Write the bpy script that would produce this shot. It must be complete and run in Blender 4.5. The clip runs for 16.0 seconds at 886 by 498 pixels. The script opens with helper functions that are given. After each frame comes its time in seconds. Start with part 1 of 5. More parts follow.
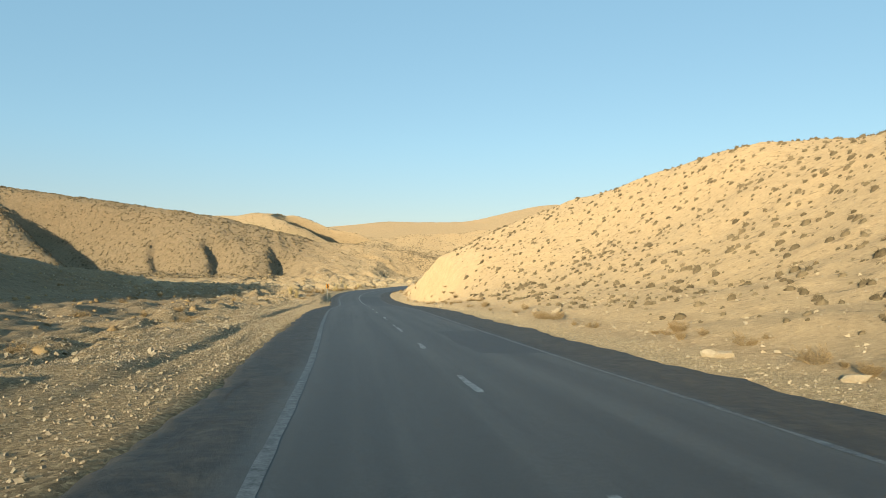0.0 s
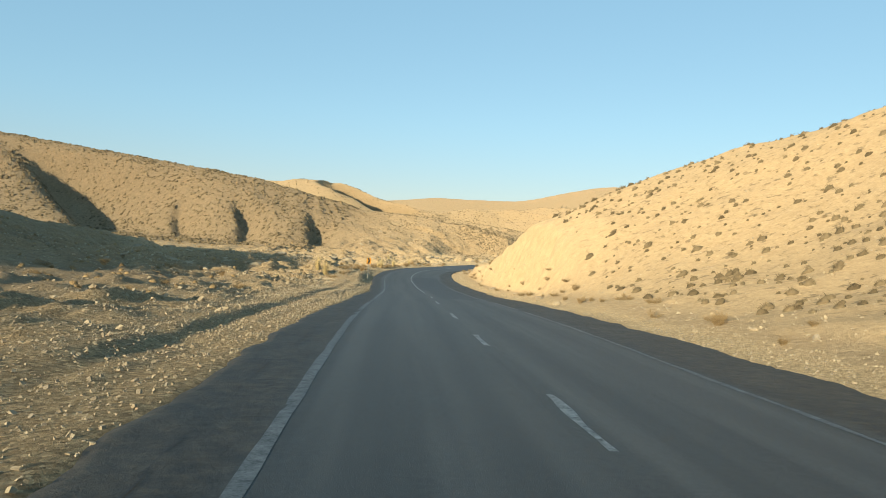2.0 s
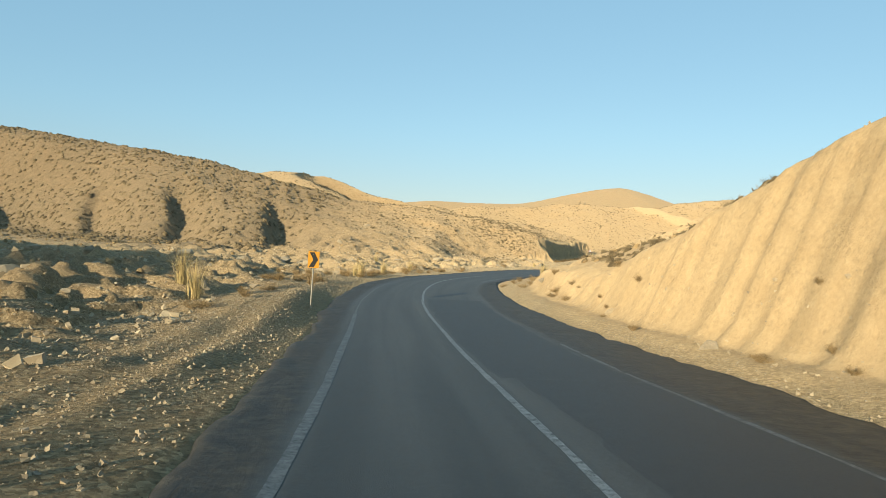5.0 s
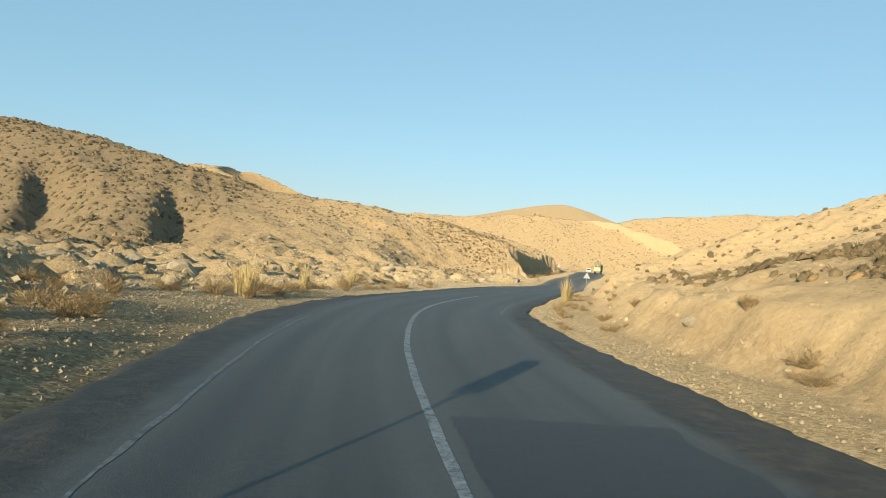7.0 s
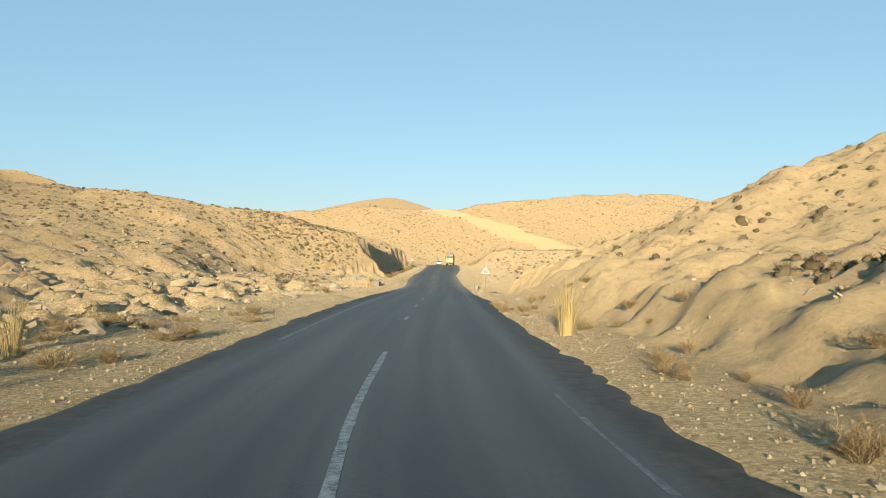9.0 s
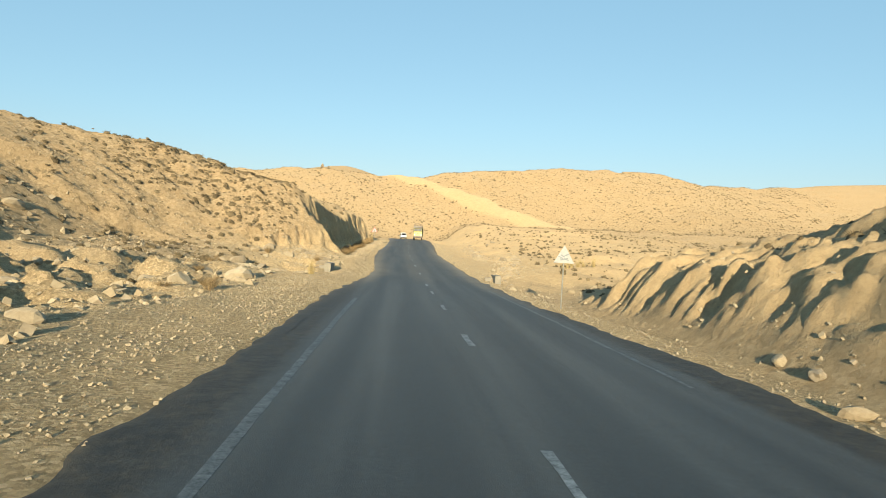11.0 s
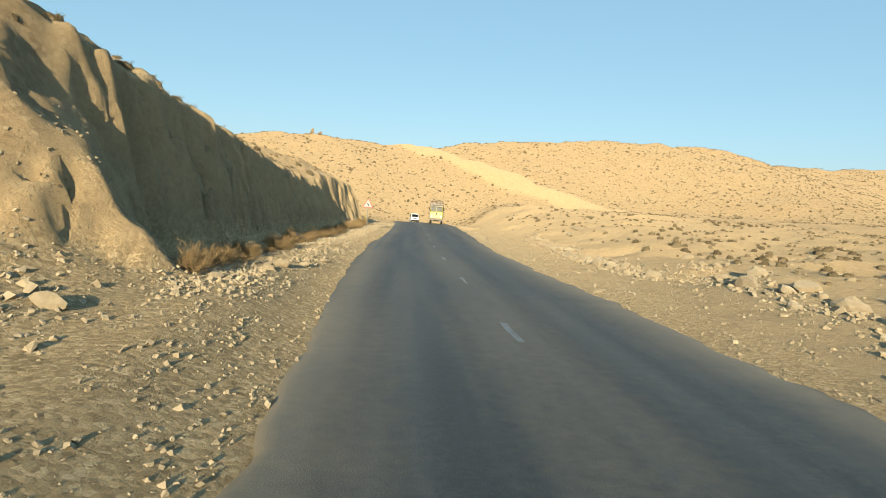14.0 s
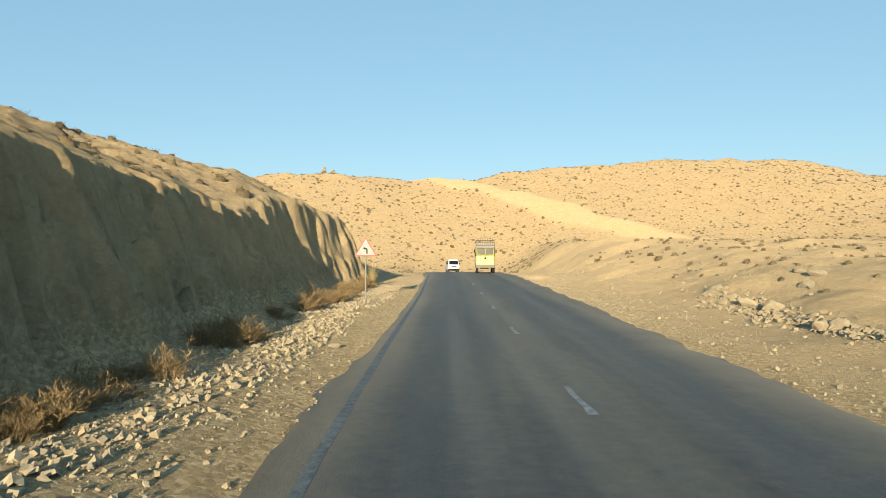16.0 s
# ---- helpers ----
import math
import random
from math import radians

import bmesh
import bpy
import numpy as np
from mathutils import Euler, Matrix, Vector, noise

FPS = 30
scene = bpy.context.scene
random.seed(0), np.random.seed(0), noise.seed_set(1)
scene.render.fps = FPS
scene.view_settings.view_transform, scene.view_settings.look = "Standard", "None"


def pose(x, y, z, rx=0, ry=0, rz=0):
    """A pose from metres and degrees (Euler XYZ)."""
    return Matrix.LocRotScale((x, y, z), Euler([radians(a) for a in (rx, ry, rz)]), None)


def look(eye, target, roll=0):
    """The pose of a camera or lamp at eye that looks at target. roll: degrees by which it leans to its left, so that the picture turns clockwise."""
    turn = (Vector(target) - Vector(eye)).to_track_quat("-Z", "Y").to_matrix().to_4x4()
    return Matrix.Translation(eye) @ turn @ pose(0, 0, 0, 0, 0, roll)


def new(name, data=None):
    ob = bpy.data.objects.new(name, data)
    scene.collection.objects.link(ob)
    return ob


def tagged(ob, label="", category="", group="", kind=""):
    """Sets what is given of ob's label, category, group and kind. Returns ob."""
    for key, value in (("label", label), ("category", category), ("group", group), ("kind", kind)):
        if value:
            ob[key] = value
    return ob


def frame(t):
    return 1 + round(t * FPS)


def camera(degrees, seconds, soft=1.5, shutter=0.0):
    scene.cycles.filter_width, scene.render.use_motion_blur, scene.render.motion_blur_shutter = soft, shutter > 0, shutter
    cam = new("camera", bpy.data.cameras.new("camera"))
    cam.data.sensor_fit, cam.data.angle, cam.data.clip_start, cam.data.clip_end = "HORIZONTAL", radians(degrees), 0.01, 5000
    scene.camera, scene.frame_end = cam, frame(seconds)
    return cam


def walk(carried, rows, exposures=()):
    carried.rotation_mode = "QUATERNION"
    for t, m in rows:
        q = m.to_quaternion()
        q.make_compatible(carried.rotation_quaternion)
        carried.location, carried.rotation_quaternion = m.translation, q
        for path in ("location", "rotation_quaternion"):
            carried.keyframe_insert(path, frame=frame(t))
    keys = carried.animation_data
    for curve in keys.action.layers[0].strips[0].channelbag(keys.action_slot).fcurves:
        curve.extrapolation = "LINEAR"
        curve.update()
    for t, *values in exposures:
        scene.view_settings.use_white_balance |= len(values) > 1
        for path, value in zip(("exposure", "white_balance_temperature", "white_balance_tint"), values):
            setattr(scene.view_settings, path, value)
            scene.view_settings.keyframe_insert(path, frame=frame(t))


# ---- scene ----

# ---------------------------------------------------------------- camera
cam = camera(65.2, 16.0, soft=0.85)
# seconds, x, y, z, yaw to the left, pitch up, roll (as look() takes it)
PATH = [
    (0.0, 0.412, 0.739, 1.951, -0.0, 2.16, 0.58),
    (0.5, -0.751, 9.694, 1.725, 1.77, 1.44, 1.7),
    (1.0, -1.938, 18.122, 1.568, 3.36, 0.4, 2.33),
    (1.5, -3.147, 26.582, 1.419, 3.94, 0.73, 2.99),
    (2.0, -4.478, 35.399, 1.289, 3.92, 0.35, 3.21),
    (2.5, -5.816, 44.383, 1.223, 4.83, 0.38, 3.51),
    (3.0, -7.068, 53.326, 1.145, 4.39, 1.63, 2.55),
    (5.5, -12.574, 96.914, -0.149, 2.61, 0.82, 3.13),
    (6.0, -13.571, 104.725, -0.324, 0.91, 1.68, 3.21),
    (6.5, -14.557, 112.64, -0.356, 0.25, 1.5, 5.12),
    (7.0, -15.402, 120.587, -0.314, -1.72, 2.3, 4.56),
    (7.5, -15.876, 127.879, -0.134, -2.89, 2.73, 3.15),
    (8.0, -15.953, 135.626, 0.1, -5.26, 2.89, 1.43),
    (8.5, -15.602, 143.232, 0.255, -11.14, 2.47, 0.53),
    (9.0, -14.832, 150.923, 0.413, -15.92, 2.58, 0.13),
    (11.5, -6.488, 193.755, 1.156, -21.1, 0.4, 2.74),
    (12.0, -4.315, 201.85, 1.243, -22.56, 2.28, 2.27),
    (12.5, -2.1, 209.724, 1.318, -22.57, 2.99, 2.65),
    (13.0, 0.201, 217.374, 1.403, -21.49, 2.62, 3.62),
    (13.5, 2.488, 225.109, 1.467, -20.65, 1.51, 4.05),
    (14.0, 4.822, 233.058, 1.711, -19.63, -0.53, 3.54),
    (14.5, 7.032, 241.14, 2.044, -19.02, 0.39, 1.9),
    (15.0, 9.45, 249.932, 2.478, -18.58, -1.25, -0.76),
    (15.5, 11.733, 257.848, 2.888, -17.65, 1.18, -0.25),
    (16.0, 13.985, 265.109, 3.188, -16.78, 3.01, -0.1),
]


def aim(x, y, z, yaw, pitch, roll):
    a, b = radians(yaw), radians(pitch)
    ahead = Vector((-math.sin(a) * math.cos(b), math.cos(a) * math.cos(b), math.sin(b)))
    eye = Vector((x, y, z))
    return look(eye, eye + ahead, roll)


# the camera meters as the bright slopes come and go: seconds, stops
EXPOSURE = [(0.0, 0.77), (1.5, 0.76), (2.0, 0.8), (2.5, 0.71), (3.0, 0.58), (4.2, 0.68), (5.5, 0.77), (9.0, 0.78), (11.5, 0.81), (12.0, 0.7), (12.5, 0.74), (13.0, 0.79), (14.5, 0.78), (15.0, 0.82), (16.0, 0.79)]
KELVIN, TINT = 7250, 5
walk(cam, [(row[0], aim(*row[1:])) for row in PATH], [(t, stops, KELVIN, TINT) for t, stops in EXPOSURE])

# ---------------------------------------------------------------- light
SUN_AZ, SUN_EL = 203.0, 7.5  # bearing of the sun clockwise from +y, and its height
world = bpy.data.worlds.new("sky")
scene.world = world
world.use_nodes = True
wn = world.node_tree.nodes
sky = wn.new("ShaderNodeTexSky")
sky.sky_type = "NISHITA"
sky.sun_disc = False
sky.sun_elevation = radians(SUN_EL)
sky.sun_rotation = radians(SUN_AZ)
sky.altitude = 1500
sky.air_density = 1.0
sky.dust_density = 1.2
sky.ozone_density = 1.1
wn["Background"].inputs["Strength"].default_value = 0.125
# the clear evening air evens the blue out between horizon and zenith
even = wn.new("ShaderNodeMix")
even.data_type = "RGBA"
even.inputs["Factor"].default_value = 0.5
even.inputs["B"].default_value = (1.3, 2.95, 4.75, 1)
world.node_tree.links.new(sky.outputs[0], even.inputs["A"])
# dust haze low over the horizon, all round
ray_way = wn.new("ShaderNodeTexCoord")
split = wn.new("ShaderNodeSeparateXYZ")
low = wn.new("ShaderNodeMapRange")
low.interpolation_type = "SMOOTHSTEP"
for key, value in (("From Min", 0.0), ("From Max", 0.2), ("To Min", 1.0), ("To Max", 0.0)):
    low.inputs[key].default_value = value
haze = wn.new("ShaderNodeMix")
haze.data_type, haze.blend_type = "RGBA", "MULTIPLY"
haze.inputs["B"].default_value = (1.0, 0.81, 0.77, 1)
for a, b in ((ray_way.outputs["Generated"], split.inputs[0]), (split.outputs["Z"], low.inputs["Value"]), (low.outputs[0], haze.inputs["Factor"]),
             (even.outputs["Result"], haze.inputs["A"]), (haze.outputs["Result"], wn["Background"].inputs["Color"])):
    world.node_tree.links.new(a, b)

sun = new("sun", bpy.data.lights.new("sun", "SUN"))
sun.data.energy = 4.1
sun.data.angle = radians(0.53)
sun.data.color = (1.0, 0.9, 0.71)
az, el = radians(SUN_AZ), radians(SUN_EL)
to_sun = Vector((math.sin(az) * math.cos(el), math.cos(az) * math.cos(el), math.sin(el)))
sun.matrix_world = to_sun.to_track_quat("Z", "Y").to_matrix().to_4x4()


# ---------------------------------------------------------------- materials
def material(name):
    m = bpy.data.materials.new(name)
    m.use_nodes = True
    n, l = m.node_tree.nodes, m.node_tree.links
    return m, n, l, n["Principled BSDF"]


def place_node(n, l, scale, coords="Object"):
    t = n.new("ShaderNodeTexCoord")
    k = n.new("ShaderNodeMapping")
    k.inputs["Scale"].default_value = (scale, scale, scale)
    l.new(t.outputs[coords], k.inputs[0])
    return k.outputs[0]


def noise_node(n, l, vec, scale, detail=5, rough=0.6):
    t = n.new("ShaderNodeTexNoise")
    t.inputs["Scale"].default_value = scale
    t.inputs["Detail"].default_value = detail
    t.inputs["Roughness"].default_value = rough
    l.new(vec, t.inputs["Vector"])
    return t.outputs["Fac"]


def ramp_node(n, l, fac, stops):
    r = n.new("ShaderNodeValToRGB")
    while len(r.color_ramp.elements) < len(stops):
        r.color_ramp.elements.new(0.5)
    for e, (p, c) in zip(r.color_ramp.elements, stops):
        e.position = p
        e.color = (*c, 1) if len(c) == 3 else c
    l.new(fac, r.inputs[0])
    return r.outputs["Color"]


def grey(v):
    return (v, v, v)


def mix_node(n, l, fac, a, b, mode="MIX"):
    m = n.new("ShaderNodeMix")
    m.data_type = "RGBA"
    m.blend_type = mode
    for sock, v in ((m.inputs["Factor"], fac), (m.inputs["A"], a), (m.inputs["B"], b)):
        if hasattr(v, "links"):
            l.new(v, sock)
        elif isinstance(v, tuple):
            sock.default_value = (*v, 1)
        else:
            sock.default_value = v
    return m.outputs["Result"]


def math_node(n, l, op, a, b=0.0):
    m = n.new("ShaderNodeMath")
    m.operation = op
    for sock, v in ((m.inputs[0], a), (m.inputs[1], b)):
        if hasattr(v, "links"):
            l.new(v, sock)
        else:
            sock.default_value = v
    return m.outputs[0]


def attr_node(n, name):
    a = n.new("ShaderNodeAttribute")
    a.attribute_name = name
    return a.outputs["Fac"]


def bump_node(n, l, bsdf, height, dist, strength=1.0, chain=None):
    b = n.new("ShaderNodeBump")
    b.inputs["Strength"].default_value = strength
    b.inputs["Distance"].default_value = dist
    l.new(height, b.inputs["Height"])
    if chain is not None:
        l.new(chain, b.inputs["Normal"])
    if bsdf is not None:
        l.new(b.outputs[0], bsdf.inputs["Normal"])
    return b.outputs[0]


def simple(name, color, rough=0.6, metal=0.0, vary=0.25, scale=8.0, bump=0.0, dirt=None):
    """Paint, plaster, metal and the like: a base colour with blotches at two scales."""
    m, n, l, b = material(name)
    v = place_node(n, l, 1.0)
    big, fine = noise_node(n, l, v, scale, 3), noise_node(n, l, v, scale * 9, 4)
    dark = tuple(c * (1 - vary) for c in color)
    lite = tuple(min(1, c * (1 + vary * 0.5)) for c in color)
    col = ramp_node(n, l, big, [(0.3, dark), (0.7, lite)])
    col = mix_node(n, l, 0.25, col, ramp_node(n, l, fine, [(0.35, dark), (0.65, lite)]))
    if dirt:
        col = mix_node(n, l, ramp_node(n, l, noise_node(n, l, v, scale * 2.2, 6), [(0.52, grey(0)), (0.7, grey(0.8))]), col, dirt)
    l.new(col, b.inputs["Base Color"])
    b.inputs["Roughness"].default_value = rough
    b.inputs["Metallic"].default_value = metal
    if bump:
        bump_node(n, l, b, fine, bump)
    return m


def make_ground_material():
    m, n, l, b = material("desert_soil")
    v = place_node(n, l, 1.0)
    huge = noise_node(n, l, v, 0.018, 4)
    big = noise_node(n, l, v, 0.12, 6)
    mid = noise_node(n, l, v, 0.9, 6, 0.65)
    fine = noise_node(n, l, v, 7.0, 6, 0.7)
    soil = ramp_node(n, l, mid, [(0.28, (0.24, 0.183, 0.113)), (0.5, (0.345, 0.267, 0.166)), (0.72, (0.44, 0.348, 0.225))])
    soil = mix_node(n, l, 0.35, soil, ramp_node(n, l, big, [(0.3, (0.28, 0.213, 0.13)), (0.7, (0.43, 0.332, 0.205))]))
    soil = mix_node(n, l, 0.25, soil, ramp_node(n, l, huge, [(0.35, (0.30, 0.235, 0.155)), (0.65, (0.41, 0.31, 0.185))]))
    # loose stones
    vor = n.new("ShaderNodeTexVoronoi")
    vor.inputs["Scale"].default_value = 13.0
    vor.inputs["Randomness"].default_value = 1.0
    l.new(v, vor.inputs["Vector"])
    stone = n.new("ShaderNodeSeparateColor")
    l.new(vor.outputs["Color"], stone.inputs[0])
    gravel = ramp_node(n, l, stone.outputs[0], [(0.0, (0.25, 0.19, 0.117)), (0.45, (0.43, 0.335, 0.21)), (0.8, (0.56, 0.44, 0.285)), (1.0, (0.7, 0.58, 0.41))])
    gravel = mix_node(n, l, 0.3, gravel, soil)
    # pebbles of many tones all over the open ground
    pebble = n.new("ShaderNodeTexVoronoi")
    pebble.inputs["Scale"].default_value = 5.5
    l.new(v, pebble.inputs["Vector"])
    tone = n.new("ShaderNodeSeparateColor")
    l.new(pebble.outputs["Color"], tone.inputs[0])
    soil = mix_node(n, l, 0.4, soil, ramp_node(n, l, tone.outputs[0], [(0.0, (0.15, 0.115, 0.072)), (0.35, (0.33, 0.255, 0.16)), (0.8, (0.42, 0.335, 0.215)), (1.0, (0.58, 0.48, 0.34))]))
    sand = ramp_node(n, l, mid, [(0.3, (0.41, 0.318, 0.195)), (0.7, (0.5, 0.4, 0.255))])
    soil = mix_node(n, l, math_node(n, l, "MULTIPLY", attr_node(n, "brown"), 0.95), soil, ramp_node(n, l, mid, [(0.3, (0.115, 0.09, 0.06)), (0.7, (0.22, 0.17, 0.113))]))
    soil = mix_node(n, l, attr_node(n, "sand"), soil, sand)
    soil = mix_node(n, l, 1.0, soil, (1.12, 1.01, 0.9), "MULTIPLY")
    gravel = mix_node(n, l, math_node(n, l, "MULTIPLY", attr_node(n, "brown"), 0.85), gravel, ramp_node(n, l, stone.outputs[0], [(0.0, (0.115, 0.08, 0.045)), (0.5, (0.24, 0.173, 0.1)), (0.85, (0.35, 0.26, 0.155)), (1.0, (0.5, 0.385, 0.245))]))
    gravel = mix_node(n, l, 1.0, gravel, (1.3, 1.2, 1.06), "MULTIPLY")
    col = mix_node(n, l, attr_node(n, "gravel"), soil, gravel)
    # clods and specks
    clod = noise_node(n, l, v, 2.7, 9, 0.78)
    col = mix_node(n, l, ramp_node(n, l, clod, [(0.34, grey(0.4)), (0.48, grey(0))]), col, (0.2, 0.152, 0.095))
    col = mix_node(n, l, ramp_node(n, l, clod, [(0.55, grey(0)), (0.68, grey(0.35))]), col, (0.58, 0.455, 0.29))
    col = mix_node(n, l, 0.25, col, ramp_node(n, l, fine, [(0.3, (0.17, 0.13, 0.08)), (0.55, (0.39, 0.3, 0.185)), (0.75, (0.55, 0.44, 0.3))]))
    # low dry growth that darkens the open slopes in specks
    spk = noise_node(n, l, v, 1.5, 4, 0.65)
    speck = ramp_node(n, l, spk, [(0.56, grey(0)), (0.66, grey(1))])
    amount = math_node(n, l, "MULTIPLY", speck, attr_node(n, "scrub"))
    col = mix_node(n, l, math_node(n, l, "MULTIPLY", amount, 0.7), col, (0.16, 0.122, 0.075))
    l.new(col, b.inputs["Base Color"])
    b.inputs["Roughness"].default_value = 0.95
    b.inputs["Diffuse Roughness"].default_value = 1.0
    b.inputs["Specular IOR Level"].default_value = 0.15
    k = bump_node(n, l, None, mid, 0.25, 0.55)
    k = bump_node(n, l, None, clod, 0.17, 0.8, k)
    k = bump_node(n, l, None, fine, 0.06, 0.8, k)
    grain = noise_node(n, l, v, 19.0, 4, 0.75)
    k = bump_node(n, l, None, math_node(n, l, "MULTIPLY", grain, attr_node(n, "gravel")), 0.06, 0.9, k)
    stones = math_node(n, l, "SUBTRACT", 0.6, vor.outputs["Distance"])
    k = bump_node(n, l, None, math_node(n, l, "MULTIPLY", stones, attr_node(n, "gravel")), 0.016, 0.6, k)
    lumps = math_node(n, l, "MULTIPLY", speck, attr_node(n, "scrub"))
    bump_node(n, l, b, lumps, 0.05, 0.4, k)
    return m


def make_asphalt_material(name, base, patch=False):
    m, n, l, b = material(name)
    v = place_node(n, l, 1.0)
    grit = noise_node(n, l, v, 55.0, 3, 0.7)
    mid = noise_node(n, l, v, 1.6, 6, 0.6)
    big = noise_node(n, l, v, 0.16, 4)
    lo, hi = tuple(c * 0.66 for c in base), tuple(c * 1.32 for c in base)
    col = ramp_node(n, l, mid, [(0.3, lo), (0.7, hi)])
    col = mix_node(n, l, 0.45, col, ramp_node(n, l, big, [(0.35, lo), (0.65, hi)]))
    col = mix_node(n, l, 0.45, col, ramp_node(n, l, grit, [(0.35, tuple(c * 0.5 for c in base)), (0.7, tuple(c * 1.7 for c in base))]))
    # long streaks that follow the lanes
    lane_xy = n.new("ShaderNodeCombineXYZ")
    l.new(math_node(n, l, "MULTIPLY", attr_node(n, "across"), 1.7), lane_xy.inputs[0])
    l.new(math_node(n, l, "MULTIPLY", attr_node(n, "along"), 0.045), lane_xy.inputs[1])
    lanes = noise_node(n, l, lane_xy.outputs[0], 1.0, 5, 0.55)
    col = mix_node(n, l, 0.0 if patch else 0.6, col, ramp_node(n, l, lanes, [(0.36, tuple(c * 0.55 for c in base)), (0.64, tuple(c * 1.6 for c in base))]))
    chips = noise_node(n, l, v, 17.0, 4, 0.8)
    col = mix_node(n, l, 0.3, col, ramp_node(n, l, chips, [(0.36, tuple(c * 0.3 for c in base)), (0.52, base), (0.68, tuple(c * 2.2 for c in base))]))
    if not patch:
        # polished wheel tracks, dusty margins
        col = mix_node(n, l, math_node(n, l, "MULTIPLY", attr_node(n, "wheel"), 0.6), col, tuple(c * 0.62 for c in base))
        drift_xy = n.new("ShaderNodeCombineXYZ")
        l.new(math_node(n, l, "MULTIPLY", attr_node(n, "across"), 1.1), drift_xy.inputs[0])
        l.new(math_node(n, l, "MULTIPLY", attr_node(n, "along"), 0.09), drift_xy.inputs[1])
        drift = noise_node(n, l, drift_xy.outputs[0], 1.0, 5, 0.6)
        dusty = math_node(n, l, "ADD", math_node(n, l, "MULTIPLY", noise_node(n, l, v, 4.5, 6, 0.7), 0.55), math_node(n, l, "MULTIPLY", drift, 0.45))
        edge = math_node(n, l, "ADD", attr_node(n, "dust"), math_node(n, l, "MULTIPLY", math_node(n, l, "SUBTRACT", dusty, 0.5), 0.9))
        edge = ramp_node(n, l, edge, [(0.3, grey(0)), (1.1, grey(0.75))])
        edge = math_node(n, l, "MULTIPLY", edge, ramp_node(n, l, attr_node(n, "dust"), [(0.02, grey(0)), (0.2, grey(1))]))
        col = mix_node(n, l, edge, col, (0.24, 0.19, 0.125))
        rough = ramp_node(n, l, noise_node(n, l, v, 3.2, 7, 0.75), [(0.34, (0.012, 0.0095, 0.0065)), (0.5, (0.036, 0.028, 0.018)), (0.7, (0.085, 0.066, 0.042))])
        col = mix_node(n, l, math_node(n, l, "MULTIPLY", attr_node(n, "verge"), 0.9), col, rough)
    l.new(col, b.inputs["Base Color"])
    b.inputs["Roughness"].default_value = 0.62
    b.inputs["Diffuse Roughness"].default_value = 0.4
    b.inputs["Specular IOR Level"].default_value = 0.4
    k = bump_node(n, l, None, grit, 0.012, 0.6)
    if not patch:
        broken = noise_node(n, l, v, 6.0, 7, 0.7)
        k = bump_node(n, l, None, math_node(n, l, "MULTIPLY", broken, attr_node(n, "verge")), 0.06, 0.8, k)
    bump_node(n, l, b, mid, 0.03, 0.35, k)
    return m


def make_marking_material(name, k):
    m, n, l, b = material(name)
    v = place_node(n, l, 1.0)
    wear = noise_node(n, l, v, 5.5, 7, 0.75)
    fine = noise_node(n, l, v, 30.0, 4, 0.7)
    f = math_node(n, l, "ADD", wear, math_node(n, l, "MULTIPLY", math_node(n, l, "SUBTRACT", fine, 0.5), 0.5))
    col = ramp_node(n, l, f, [(0.34, (0.05, 0.05, 0.047)), (0.48, (0.2 * k, 0.2 * k, 0.19 * k)), (0.7, (0.36 * k, 0.355 * k, 0.33 * k))])
    l.new(col, b.inputs["Base Color"])
    b.inputs["Roughness"].default_value = 0.7
    bump_node(n, l, b, fine, 0.006, 0.5)
    return m


def make_rock_material(name, k):
    m, n, l, b = material(name)
    v = place_node(n, l, 1.0)
    info = n.new("ShaderNodeObjectInfo")
    geo = n.new("ShaderNodeNewGeometry")
    rnd = math_node(n, l, "FRACT", math_node(n, l, "ADD", info.outputs["Random"], geo.outputs["Random Per Island"]))
    tone = ramp_node(n, l, rnd, [(0.0, (0.27 * k, 0.215 * k, 0.15 * k)), (0.5, (0.45 * k, 0.335 * k, 0.195 * k)), (0.85, (0.5 * k, 0.385 * k, 0.235 * k)), (1.0, (0.58 * k, 0.47 * k, 0.315 * k))])
    mid = noise_node(n, l, v, 5.0, 7, 0.7)
    col = mix_node(n, l, 0.5, tone, ramp_node(n, l, mid, [(0.3, (0.24 * k, 0.19 * k, 0.125 * k)), (0.7, (0.56 * k, 0.46 * k, 0.33 * k))]))
    l.new(col, b.inputs["Base Color"])
    b.inputs["Roughness"].default_value = 0.92
    b.inputs["Diffuse Roughness"].default_value = 1.0
    bump_node(n, l, b, mid, 0.05, 0.8)
    return m


def make_plant_material(name, dark, lite):
    m, n, l, b = material(name)
    info = n.new("ShaderNodeObjectInfo")
    geo = n.new("ShaderNodeNewGeometry")
    rnd = math_node(n, l, "FRACT", math_node(n, l, "ADD", info.outputs["Random"], geo.outputs["Random Per Island"]))
    col = ramp_node(n, l, rnd, [(0.0, dark), (1.0, lite)])
    v = place_node(n, l, 1.0)
    col = mix_node(n, l, 0.3, col, ramp_node(n, l, noise_node(n, l, v, 9.0, 3), [(0.3, dark), (0.7, lite)]))
    l.new(col, b.inputs["Base Color"])
    b.inputs["Roughness"].default_value = 0.9
    b.inputs["Diffuse Roughness"].default_value = 1.0
    b.inputs["Specular IOR Level"].default_value = 0.1
    bump_node(n, l, b, noise_node(n, l, v, 14.0, 5, 0.75), 0.12, 0.9)
    return m


